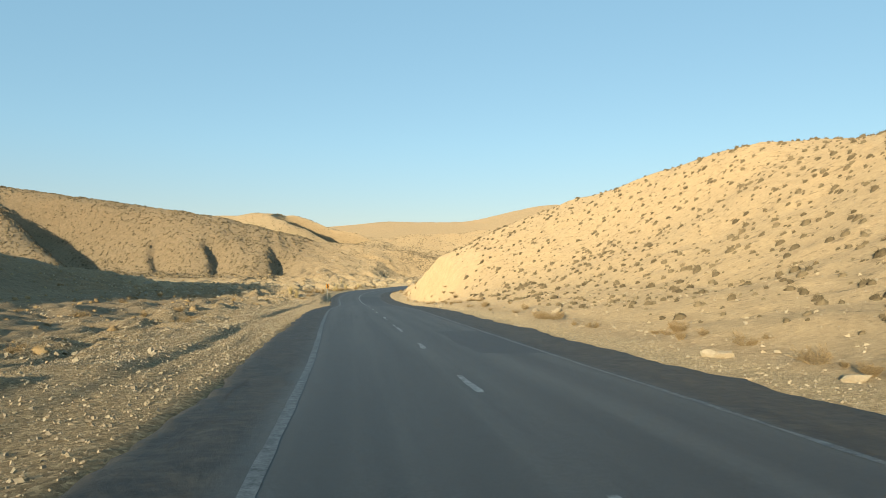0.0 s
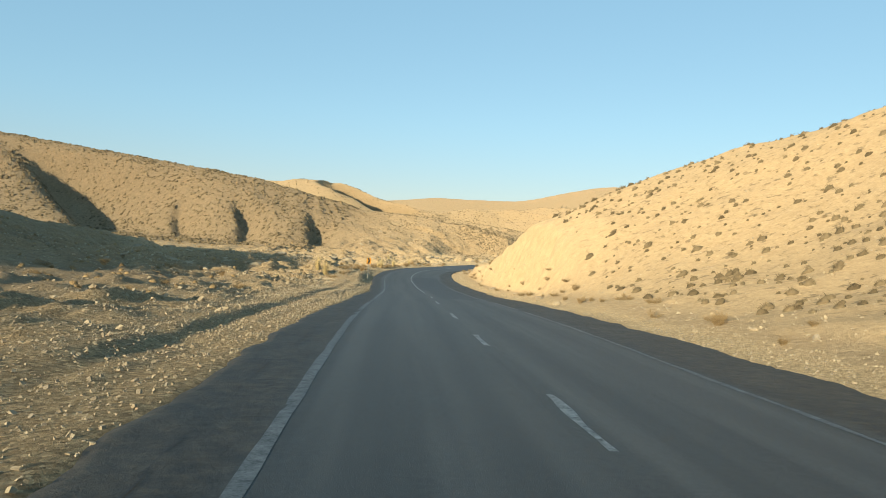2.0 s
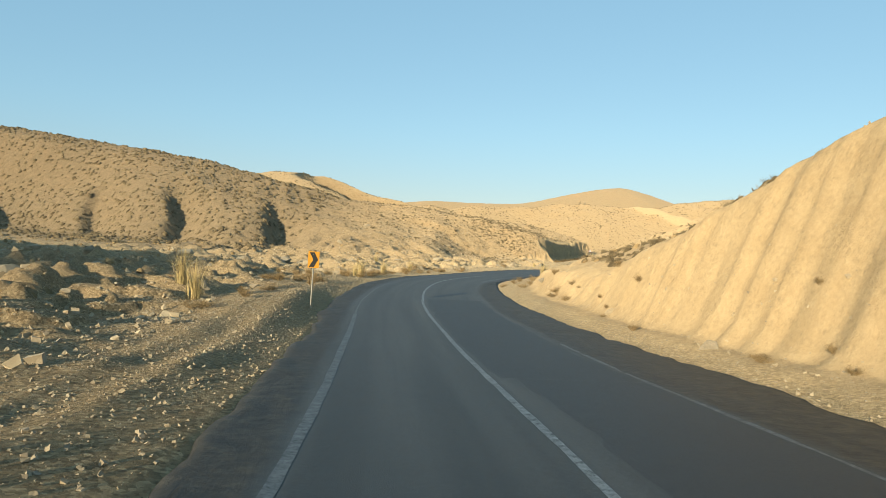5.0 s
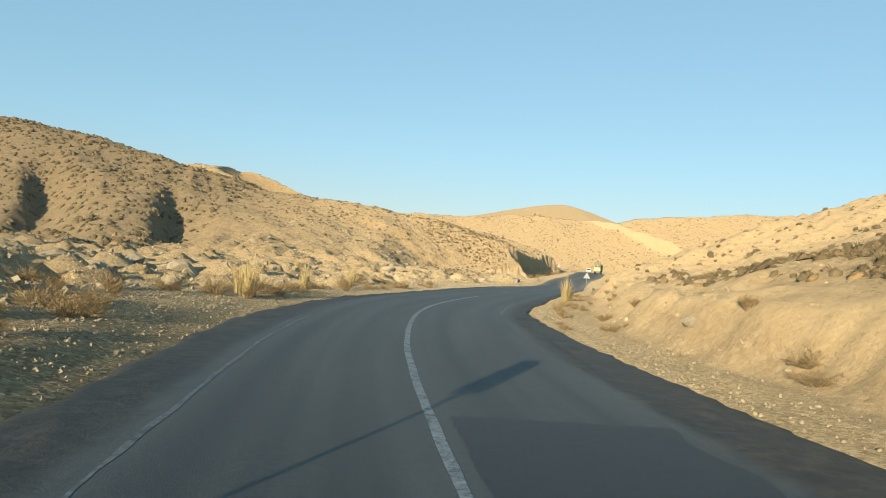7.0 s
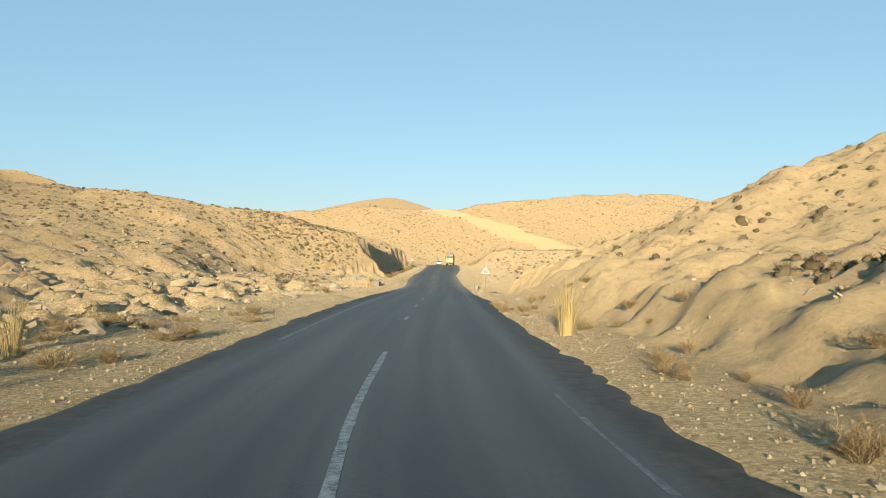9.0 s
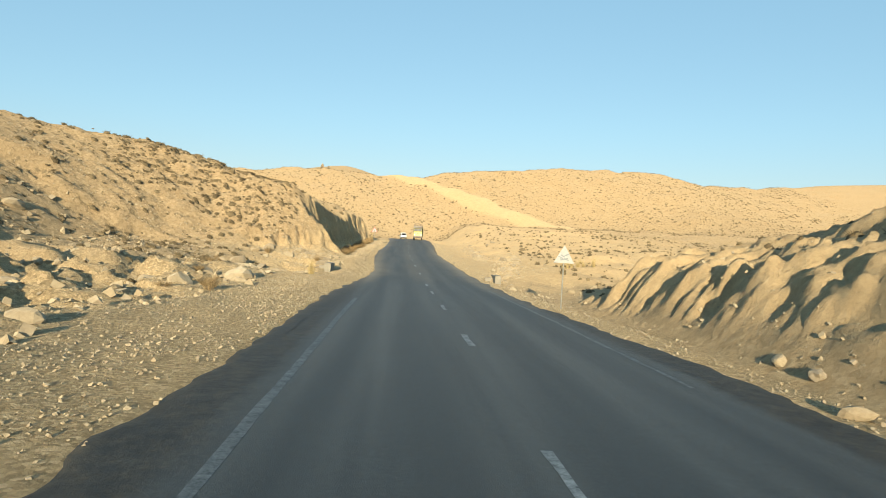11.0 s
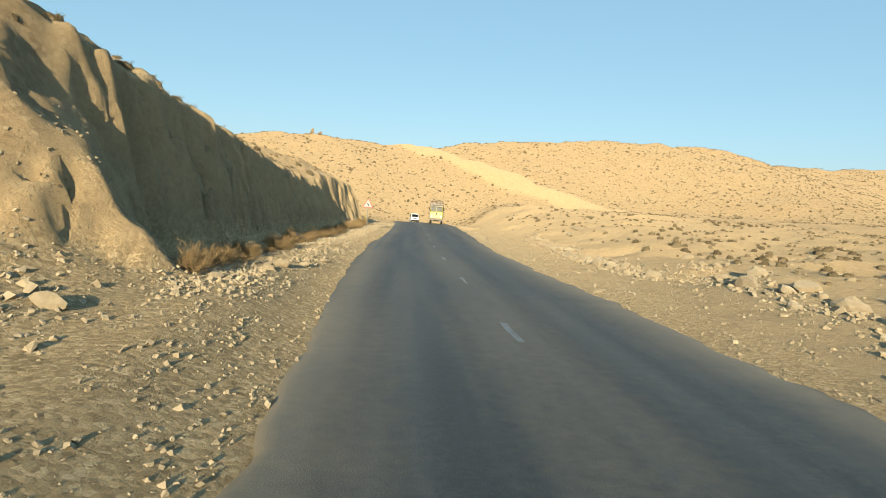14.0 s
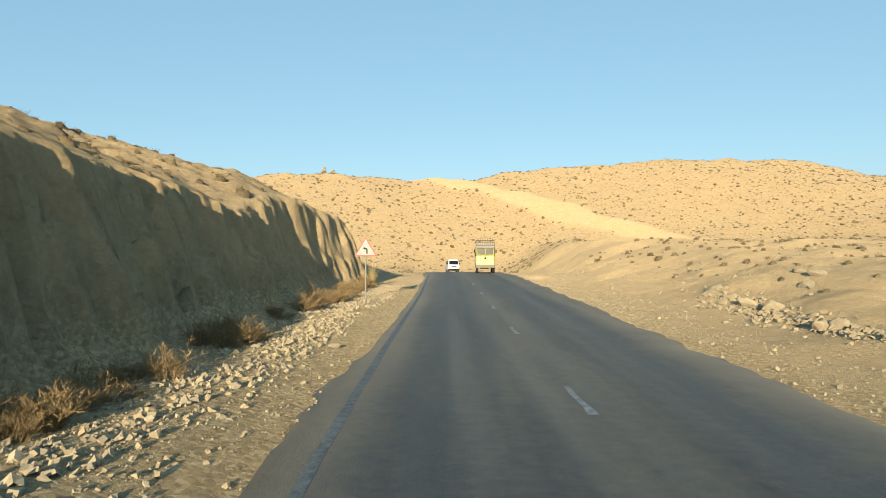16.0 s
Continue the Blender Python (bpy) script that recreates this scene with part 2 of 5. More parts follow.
SOIL = make_ground_material()
ASPHALT = make_asphalt_material("weathered_asphalt", (0.051, 0.0515, 0.0485))
PATCH = make_asphalt_material("newer_asphalt_patch", (0.032, 0.0325, 0.032), True)
CRACK_SHADE = simple("crack_filler_and_shade", (0.04, 0.04, 0.04), 0.8)
PAINT = make_marking_material("worn_road_paint", 1.0)
DULL = make_marking_material("dusty_edge_paint", 0.58)
ROCK = make_rock_material("limestone_rock", 0.8)
GRAVEL = make_rock_material("grey_gravel", 0.82)
RUBBLE = make_rock_material("pale_rubble", 0.95)
SCRUB = make_plant_material("dry_scrub", (0.1, 0.075, 0.044), (0.27, 0.203, 0.12))
BUSH = make_plant_material("brown_dry_bush", (0.2, 0.135, 0.07), (0.46, 0.32, 0.165))
STRAW = make_plant_material("straw_reed", (0.42, 0.31, 0.14), (0.62, 0.48, 0.24))
CONCRETE = simple("old_concrete", (0.30, 0.26, 0.2), 0.9, 0, 0.3, 2.5, 0.01, (0.24, 0.2, 0.15))
YELLOW = simple("yellow_sign_sheeting", (0.47, 0.2, 0.006), 0.75, 0, 0.1, 4)
BLACK = simple("black_sign_sheeting", (0.012, 0.012, 0.012), 0.85, 0, 0.2, 5)
WHITE = simple("white_sign_sheeting", (0.38, 0.375, 0.355), 0.7, 0, 0.15, 5, 0, (0.5, 0.45, 0.38))
RED = simple("faded_red_sheeting", (0.45, 0.07, 0.05), 0.5, 0, 0.25, 6)
FADED = simple("faded_sign_marks", (0.24, 0.25, 0.26), 0.6, 0, 0.3, 9)
POST = simple("galvanised_post", (0.27, 0.25, 0.21), 0.6, 0.2, 0.2, 7)


# ---------------------------------------------------------------- shape of the land
def value_noise(x, y, seed=0):
    """Smooth noise in -1..1 on unit cells."""
    xi, yi = np.floor(x), np.floor(y)
    fx, fy = x - xi, y - yi
    fx, fy = fx * fx * (3 - 2 * fx), fy * fy * (3 - 2 * fy)

    def cell(i, j):
        s = np.sin(i * 127.1 + j * 311.7 + seed * 74.7) * 43758.5453
        return (s - np.floor(s)) * 2 - 1

    a, b = cell(xi, yi), cell(xi + 1, yi)
    c, d = cell(xi, yi + 1), cell(xi + 1, yi + 1)
    return (a * (1 - fx) + b * fx) * (1 - fy) + (c * (1 - fx) + d * fx) * fy


def fbm(x, y, octaves=4, seed=0, gain=0.5):
    total, amp = 0, 1.0
    for k in range(octaves):
        total = total + amp * value_noise(x * 2**k + 17.3 * k, y * 2**k - 9.1 * k, seed + k)
        amp *= gain
    return total


def smooth_max(a, b, k):
    return (a + b + np.sqrt((a - b) ** 2 + k * k)) / 2


def step(e0, e1, v):
    t = np.clip((v - e0) / (e1 - e0), 0, 1)
    return t * t * (3 - 2 * t)


def ledges(v, n):
    """Levels the values off in n small steps for each unit, as eroded banks do."""
    k = np.floor(v * n)
    return (k + step(0.5, 0.95, v * n - k)) / n


def spline(nodes, col):
    """A smooth curve through the nodes' column over their first column."""
    nodes = np.array(nodes, float)
    xs, ys = nodes[:, 0], nodes[:, col]
    m = np.gradient(ys, xs)

    def at(v):
        v = np.asarray(v, float)
        i = np.clip(np.searchsorted(xs, v) - 1, 0, len(xs) - 2)
        h = xs[i + 1] - xs[i]
        t = (v - xs[i]) / h
        inside = ((2 * t**3 - 3 * t**2 + 1) * ys[i] + (t**3 - 2 * t**2 + t) * h * m[i]
                  + (-2 * t**3 + 3 * t**2) * ys[i + 1] + (t**3 - t**2) * h * m[i + 1])
        out = np.where(v < xs[0], ys[0] + (v - xs[0]) * m[0], inside)
        return np.where(v > xs[-1], ys[-1] + (v - xs[-1]) * m[-1], out)

    return at


# centre line of the road: y, x, height
ROAD = [
    (-80, 13.0, 1.2), (-40, 8.2, 0.7), (0, 3.03, -0.03), (20, 0.42, -0.45), (40, -2.54, -0.75), (60, -5.29, -1.08), (80, -7.82, -1.74),
    (97, -10.17, -2.33), (113, -12.68, -2.55), (128, -14.88, -2.33), (143, -15.61, -1.95), (150, -15.23, -1.81),
    (160, -13.57, -1.63), (168, -11.51, -1.49), (183, -7.36, -1.23), (203, -1.5, -0.95), (225, 4.95, -0.73),
    (255, 13.41, 0.54), (275, 19.15, 1.43), (302, 27.4, 2.72), (320, 32.75, 3.75), (336, 37.45, 4.62),
]
# y, how far the asphalt reaches to the left and to the right of the centre line
EDGES = [(-80, 5.2, 6.4), (0, 5.4, 6.4), (40, 5.4, 6.5), (80, 5.1, 6.7), (113, 4.9, 6.25), (130, 5.0, 5.9), (143, 5.0, 5.3), (165, 4.6, 4.6), (185, 4.9, 4.6), (205, 5.0, 4.6), (218, 4.9, 4.2), (236, 3.7, 3.9), (260, 4.1, 3.6), (300, 3.9, 4.4), (336, 3.9, 4.6)]
road_x, road_z = spline(ROAD, 1), spline(ROAD, 2)
edge_left, edge_right = spline(EDGES, 1), spline(EDGES, 2)

# right-hand slope: y, distance from the centre line, height, at its foot, shoulder, flank and crest
RIGHT_FOOT = [(-80, 10.5, 0.9), (20, 9.6, -0.35), (63, 9.8, -0.95), (93, 9.7, -1.75), (112, 9.2, -2.25), (122, 8.7, -2.25), (131, 8.7, -2.2), (140, 8.0, -2.0), (150, 7.6, -1.7), (158, 8.2, -1.5), (167, 8.6, -1.4), (176, 8.3, -1.3), (181, 7.7, -1.3), (195, 6.9, -1.35), (206, 7.2, -1.25), (214, 7.3, -1.2), (222, 6.3, -1.1), (235, 5.6, -0.45), (270, 5.6, 1.1), (320, 5.6, 3.4)]
RIGHT_SHOULDER = [(-80, 22, 4), (20, 22, 2.4), (63, 20, 1.5), (80, 17, 1.3), (88, 13.5, 0.8), (98, 12.2, 3.0), (104, 12.0, 4.2), (112, 11.6, 4.3), (117, 10.9, 2.8), (123, 10.0, 0.9), (130, 10.0, -0.4), (140, 9.0, -0.2), (150, 9.1, -0.3), (158, 9.7, -0.2), (164, 10.1, -0.1), (169, 10.3, 0.3), (176, 10.1, 0.3), (181, 9.6, 0.8), (195, 9.4, 0.9), (208, 9.7, 1.3), (213, 9.8, 1.1), (216, 10.2, -0.7), (222, 9.5, -1.35), (230, 10.5, -1.1), (238, 11, 0.0), (270, 12, 1.3), (320, 12, 3.5)]
RIGHT_FLANK = [(-80, 33, 9), (20, 33, 8.0), (63, 30, 6.0), (82, 29.5, 7.4), (93, 26, 8.2), (104, 21, 8.6), (112, 20, 8.4), (118, 20, 6.8), (124, 20, 5.2), (132, 20, 3.8), (140, 20, 3.0), (150, 19, 1.9), (167, 18.5, 1.6), (177, 18.5, 2.0), (184, 15.5, 3.3), (195, 17.0, 3.7), (206, 15, 2.4), (212, 14.8, 1.2), (215, 14.5, -0.4), (222, 14.5, -1.0), (232, 18, -0.6), (240, 20, 0.1), (270, 22, 1.3), (320, 22, 3.5)]
RIGHT_CREST = [(-80, 48, 15), (20, 46, 15), (63, 44.5, 15.3), (73, 43.5, 16), (82, 43, 17.8), (93, 41, 17.2), (101, 38, 15.4), (112, 33, 13.8), (118, 31, 11.0), (126, 29, 8.2), (135, 28, 6.4), (152, 30, 5.4), (170, 40, 9), (190, 37, 11.5), (197, 29, 8), (203, 23, 3.8), (209, 20.5, 1.2), (214, 20, 0.0), (222, 26, -0.6), (235, 32, 0.4), (270, 40, 1.8), (320, 40, 3.8)]
RIGHT = [(spline(rows, 1), spline(rows, 2)) for rows in (RIGHT_FOOT, RIGHT_SHOULDER, RIGHT_FLANK, RIGHT_CREST)]
# left-hand valley floor: y, height by the road, height 22 m further out
LEFT = [(-80, 0.8, 0.5), (0, -0.3, -0.9), (42, -1.0, -1.1), (74, -1.6, -1.3), (100, -2.3, -1.6), (113, -2.3, -1.55), (120, -2.05, -1.5), (128, -2.0, -1.4), (148, -1.8, -1.2), (175, -1.5, -1.0), (190, -1.2, -0.7), (203, -0.9, 0.0), (222, -0.65, 0.5), (231, -0.4, 0.8), (240, 0.15, 1.4), (246, 0.55, 1.8), (256, 0.9, 2.5), (300, 2.65, 4.0), (336, 4.5, 4.9)]
left_near, left_far = spline(LEFT, 1), spline(LEFT, 2)

# crest of the long hill on the left: x, y, height
HILL_A = [(-420, 320, 50), (-260, 296, 42.5), (-190, 286, 37.5), (-150, 280, 32), (-120, 275, 28), (-85, 269, 23), (-60, 265, 17.2), (-45, 262, 13.6), (-31, 258.5, 12), (-20, 256, 11.0), (-10, 254.6, 9.6), (-2, 253.3, 7.9), (5, 254, 5.6), (20, 256, 5.4)]
# crests across the end of the valley and far away: x, y, height
HILL_D = [(-420, 420, 44), (-125, 398, 34.5), (-82, 394, 34), (-66, 396, 28.5), (-50, 402, 25), (-38, 410, 23.5), (-12, 430, 26.5), (20, 440, 29), (35, 440, 31), (55, 440, 30.4), (68, 440, 30.6), (90, 440, 34.3), (120, 440, 37.6), (150, 440, 40.2), (175, 440, 40.6), (205, 442, 38.6), (250, 446, 41), (310, 450, 48), (420, 450, 52)]
HILL_C = [(-2500, 1500, 80), (-600, 1300, 72), (-155, 1150, 84), (-100, 1150, 90), (-25, 1150, 90), (45, 1150, 93), (110, 1150, 108), (150, 1150, 117), (183, 1150, 121), (215, 1150, 115), (252, 1150, 104), (330, 1180, 84), (700, 1300, 76), (2500, 1500, 90)]
a_y, a_z = spline(HILL_A, 1), spline(HILL_A, 2)
d_y, d_z = spline(HILL_D, 1), spline(HILL_D, 2)
c_y, c_z = spline(HILL_C, 1), spline(HILL_C, 2)


def bend():
    """The road's last stretch: a curve to the left behind the cutting."""
    x0, y0, z0 = 37.45, 336.0, 4.62
    a = math.atan(0.294)
    rad = 34.0
    cx, cy = x0 - rad * math.cos(a), y0 + rad * math.sin(a)
    pts = []
    for k in range(1, 41):
        b = a - radians(100) * k / 40
        pts.append((cx + rad * math.cos(b), cy - rad * math.sin(b), z0 + 0.45 * k / 40))
    dx, dy = pts[-1][0] - pts[-2][0], pts[-1][1] - pts[-2][1]
    d = math.hypot(dx, dy)
    for k in range(1, 31):
        pts.append((pts[39][0] + dx / d * 3 * k, pts[39][1] + dy / d * 3 * k, z0 + 0.45))
    return pts


BEND = np.array(bend())
LAST = np.concatenate([np.stack([road_x(np.arange(310, 336, 1.0)), np.arange(310, 336, 1.0), road_z(np.arange(310, 336, 1.0))], -1), BEND])


def land(x, y, rough=True):
    """Height of the ground, how gravelly, sandy and scrub-grown it is."""
    x, y = np.broadcast_arrays(np.asarray(x, float), np.asarray(y, float))
    yr = np.clip(y, -80, 336)
    u = x - road_x(y)
    zr = road_z(yr)
    el, er = edge_left(yr), edge_right(yr)
    # valley floor on the left
    t = step(6, 30, -u)
    left = left_near(yr) * (1 - t) + left_far(yr) * t + 0.012 * np.clip(-u - 40, 0, 300)
    # slope on the right: straight pieces between foot, shoulder, flank and crest
    pts = [(er + 0.3, zr - 0.06)] + [(a(yr), b(yr)) for a, b in RIGHT]
    pts += [(pts[-1][0] + 70, pts[-1][1] + 1.5 + 2 * step(150, 60, yr)), (pts[-1][0] + 700, pts[-1][1] + 25)]
    flute = 0.35 * np.abs(value_noise(y * 0.6 + 0.1 * u, u * 0.2, 5)) ** 0.7 + 0.2 * np.abs(value_noise(y * 1.6, u * 0.3, 6))
    in_cut = step(88, 98, y) * step(170, 155, y)
    ur = np.where(u > 0, u, 0) - flute * in_cut * step(17, 12, u)

    def right_at(q):
        h = pts[0][1] + 0 * q
        for (u0, z0), (u1, z1) in zip(pts[:-1], pts[1:]):
            h = np.where(q > u0, z0 + (z1 - z0) * np.clip((q - u0) / (u1 - u0), 0, 1), h)
        return h

    soft = 1.2 - 0.9 * np.maximum(step(88, 96, y), 0) * step(221, 214, y) + 1.6 * step(16, 34, u)
    right = (right_at(ur - soft) + right_at(ur) + right_at(ur + soft)) / 3
    spurs = 1.5 * np.abs(value_noise(y / 8 + 0.03 * u, u / 40, 90)) + 0.7 * np.abs(value_noise(y / 3.4 + 0.1 * u, u / 18, 91))
    mounds = 0.5 * np.abs(fbm(x / 3.2, y / 3.2, 4, 94, 0.6)) - 0.15
    right = right + mounds * step(7.0, 10, u) * step(134, 146, y) * step(210, 198, y)
    gash = 0.9 * np.clip(1 - 2.4 * np.abs(value_noise(y * 1.0 + 0.12 * u + 0.6 * fbm(x / 2.5, y / 2.5, 3, 99), u * 0.05, 95)), 0, 1) + 0.7 * np.clip(1 - 2.2 * np.abs(value_noise(y * 1.9 - 0.2 * u + 0.5 * fbm(x / 1.6, y / 1.6, 2, 100), u * 0.12, 96)), 0, 1) + 0.3 * value_noise(y * 2.3, u * 0.6, 97)
    right = right + 0.26 * fbm(x / 1.0, y / 1.0, 3, 101, 0.6) * step(7.2, 8.6, u) * step(24, 14, u) * step(190, 200, y) * step(219, 214, y)
    right = right - gash * (0.12 + 0.3 * step(195, 204, y)) * step(7.2, 8.6, u) * step(15, 11.0, u) * step(134, 146, y) * step(219, 214, y)
    right = right + 0.045 * np.clip(y - 245, 0, 150) * step(7, 20, u) + (0.5 * np.abs(fbm(x / 7, y / 7, 2, 92)) - 0.12) * step(8, 13, u) * step(218, 236, y)
    h = np.where(u < 0, left, right)
    # long hill on the left, cut by the road at its end
    d = a_y(np.clip(x, -420, 20)) - y
    za = a_z(np.clip(x, -420, 20))
    front = 0.30 + 0.16 * step(-50, -130, x) + 0.68 * step(-24, -3, x)
    width = 9.0 - 6.0 * step(-45, -10, x)
    fall = np.where(d > 0, front, 0.12 - 0.155 * step(-60, -30, x)) * (np.sqrt(d * d + width * width) - width)
    hill = za - fall
    warp = x - 0.3 * d + 3 * value_noise(y / 15, x / 40, 3)
    gull = 0
    for gx, deep, wide in ((-65, 4.2, 3.4), (-87.5, 4.2, 3.4), (-107, 3.4, 3.0), (-186, 8.0, 6)):
        g = warp - gx
        gull = gull + deep * np.where(g < 0, np.exp(-((g / (0.5 * wide)) ** 2)), np.exp(-((g / (1.9 * wide)) ** 2))) * step(22, 38, d) * step(60, 46, d)
    g = warp - 1.1 * d + 180
    gull = gull + 12 * np.where(g < 0, np.exp(-((g / 13) ** 2)), np.exp(-((g / 38) ** 2))) * step(8, 26, d) * step(84, 66, d)
    ribs = 1.0 * np.abs(value_noise(warp / 13, d / 90, 8)) + 0.5 * np.abs(value_noise(warp / 5, d / 40, 9))
    hill = hill - gull - ribs * step(2, 16, d) * step(-20, -45, x)
    foot = d - 6.2 - 0.75 * np.clip(2.5 - x, 0, 5)
    scarp = 1.7 * step(0.0, 1.25, foot - 0.7 * value_noise(x * 0.45, 0 * y, 11) + (0.2 + 0.35 * value_noise(x * 0.3, 0 * y, 18)) * np.clip(1 - 2.4 * np.abs(value_noise(x * 0.62 + 0.4 * d, y * 0.05, 12)), 0, 1) + 0.5 * np.clip(1 - 2.2 * np.abs(value_noise(x * 1.5 - 0.35 * d, 0.3 * y, 13)), 0, 1) + 0.5 * np.clip(1 - 2.2 * np.abs(value_noise(x * 2.6 + 0.3 * d, 0.4 * y, 19)), 0, 1) + 0.45 * fbm(x * 0.9, y * 1.7, 3, 28, 0.6) + 0.35 * np.abs(value_noise(x * 2.4 + 0.3 * d, y, 14))) * step(-6, -2.5, x)
    scarp = scarp + 1.3 * step(13, 14.4, d - 2.2 * np.abs(value_noise(x * 0.35, 0 * y, 16)) - 0.8 * np.abs(value_noise(x * 1.1, 0 * y, 17))) * step(-34, -24, x) * step(-2, -8, x)
    hill = hill - scarp
    brow = 5.8 + 1.5 * step(292, 304, y)
    plateau = brow + 0.34 * np.clip(-u - 9.6, 0, 5) + 0.25 * np.clip(-u - 14.6, 0, 10) + 0.12 * np.clip(-u - 24.4, 0, 60)
    behind = step(-45, -28, x) * step(249, 255, y)
    hill = -smooth_max(-(hill * (1 - behind) + (plateau + 0.02 * (y - 255)) * behind), -(plateau + 0.1 + 40 * step(-20, -60, x)), 0.8)
    hill = np.minimum(hill, left_near(yr) + 0.9 + 0.72 * np.clip(-u - 7.2, 0, 3.1) + 1.5 * np.clip(-u - 10.3, 0, 99) + 25 * step(250, 264, y) + 25 * step(246, 238, y))
    back = step(308, 313, y + 1.2 * value_noise(x * 0.5, y * 0.2, 15))
    hill = np.where(x > -60, hill * (1 - back) + (left_near(yr) + 0.2) * back, hill)
    # wall of the cutting: fluted by rain, steeper at the top
    toe = -8.8 + 1.9 * step(253, 247, y) - 0.4 * step(280, 290, y) * step(302, 292, y) + 1.5 * step(300, 311, y) + 0.35 * value_noise(y / 6.0, 0 * y, 20)
    rill = 1.7 - 0.7 * np.abs(value_noise(y * 0.4, 0 * y + 3, 21)) ** 0.5 - 0.75 * np.abs(value_noise(y * 1.0, u * 0.08, 22)) ** 0.5 - 0.4 * np.abs(value_noise(y * 1.9, u * 0.2, 23)) ** 0.6
    groove = 0.7 * np.clip(1 - 4.5 * np.abs(value_noise(y * 0.62, 0 * y + 7, 24)), 0, 1) + 0.35 * np.clip(1 - 4.0 * np.abs(value_noise(y * 1.25 + 0.1 * u, u * 0.05, 25)), 0, 1)
    lumps = 0.3 * fbm(y * 0.9 + 0.3 * u, u * 1.6, 3, 27, 0.6)
    into = toe + 0.3 - u - (0.8 * rill - 0.1 + 0.9 * groove + lumps) * (1 - 0.6 * step(294, 302, y)) * (1 - 0.7 * step(253, 248, y)) * step(-7.0, -8.0, u) * step(-13.5, -10.5, u)
    wall = 0.12 * step(-0.5, 0.5, into) + 0.88 * np.clip((into - 0.15 - 0.25 * value_noise(y * 1.3, u * 2.0, 26)) / 1.5, 0, 1)
    wall = np.where(y > 232, wall, 1.0)
    base = left
    lifted = smooth_max(h, hill, 1.6)
    lifted = np.where(u < 0, base + (lifted - base) * wall, h)
    h = lifted
    # hills that close the valley
    d = d_y(np.clip(x, -420, 420)) - y
    zd = d_z(np.clip(x, -420, 420))
    ramp = 0.52 - 0.12 * step(100, 160, x)
    far = zd - np.where(d > 0, ramp, 0.06) * (np.sqrt(d * d + 100) - 10)
    far = far + 0.7 * fbm(x / 9, y / 12, 3, 93) - 1.2 * np.abs(value_noise((x + 0.3 * y) / 16, y / 60, 31)) * step(3, 15, d)
    # sandy slide that comes down across it
    sx, sy = x - 58.0, y - 441.0
    along = np.clip((sx * 49 - sy * 71) / (49 * 49 + 71 * 71), 0, 1)
    off = np.hypot(sx - 49 * along, sy + 71 * along)
    slide = step(5.5, 2.5, off + 2.0 * value_noise(x / 7, y / 7, 33)) * step(1.02, 0.9, along)
    far = far + 1.6 * step(9, 1, off) * step(0, 0.15, along)
    h = smooth_max(h, far, 3.0)
    d = c_y(np.clip(x, -2500, 2500)) - y
    farther = c_z(np.clip(x, -2500, 2500)) - np.where(d > 0, 0.22, 0.0) * (np.sqrt(d * d + 900) - 30)
    h = np.where(y > 460, smooth_max(h, farther, 6.0), h)
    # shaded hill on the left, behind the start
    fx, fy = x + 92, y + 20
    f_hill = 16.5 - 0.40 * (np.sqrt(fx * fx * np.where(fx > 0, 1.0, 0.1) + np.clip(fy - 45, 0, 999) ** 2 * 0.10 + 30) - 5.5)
    h = np.where(u < -8, smooth_max(h, f_hill + 1.2 * fbm(x / 14, y / 14, 3, 40), 1.2), h)
    # shoulder and bed of the road
    near = np.where(u < 0, step(el + 2.0, el + 0.1, -u), step(er + 2.2, er + 0.2, u))
    near = near * step(345, 337, y)
    h = h * (1 - near) + (zr - 0.05) * near
    bed = np.where(u < 0, step(el + 0.05, el - 0.5, -u), step(er + 0.05, er - 0.5, u)) * step(340, 336.5, y)
    h = h - 0.22 * bed
    close = (y > 325) & (y < 420) & (x > -120) & (x < 70)
    if close.any():
        px, py = x[close], y[close]
        gap = np.hypot(px[:, None] - LAST[None, :, 0], py[:, None] - LAST[None, :, 1])
        k = gap.argmin(1)
        gap = gap.min(1)
        w = step(13, 5.5, gap)
        bz = LAST[k, 2] - 0.06 - 0.25 * step(4.3, 3.6, gap)
        hc = h[close]
        h = h.copy()
        h[close] = hc * (1 - w) + bz * w
    # gravel, sand and scrub
    upper = step(-8.5, -13, u) * step(-60, -40, u) * step(-20, 5, y) * step(112, 90, y)
    wash = step(-9, -14, u) * step(-75, -45, u) * step(85, 110, y) * step(236, 220, y) * step(14, 30, a_y(np.clip(x, -420, 20)) - y)
    gravel = np.clip(np.where(u < 0, step(el + 16, el + 5, -u), step(er + 3.2, er + 0.8, u)) * step(335, 310, y) + 0.3 * wash, 0, 1)
    gravel = np.where(u > 0, gravel * (1 - step(0.3, 0.9, right - zr)), gravel)
    outer = 6.3 * step(106, 120, y)
    face = np.clip(in_cut * step(8.6, 9.4, u) * step(17.5 - outer, 13.0 - 0.35 * outer, u) + 0.55 * step(13, 10, u) * step(9, 10, u) * step(142, 152, y) * step(214, 205, y), 0, 1)
    top = step(0.2, 0.8, into) * step(2.8, 2.0, into) * step(244, 248, y) * step(316, 310, y) * (u < 0)
    rise = np.where(u < -6, h - base, 0)
    cliff = step(-0.2, 0.3, foot) * step(3.4, 2.4, foot) * step(-6, -2.5, x) * (u < -7)
    gravel = gravel * (1 - step(0.3, 1.2, rise) * (x > -60))
    flat = step(218, 240, y) * step(380, 350, y) * np.where(u > 0, step(er + 0.1, er + 1.0, u) * step(60, 30, u), 0)
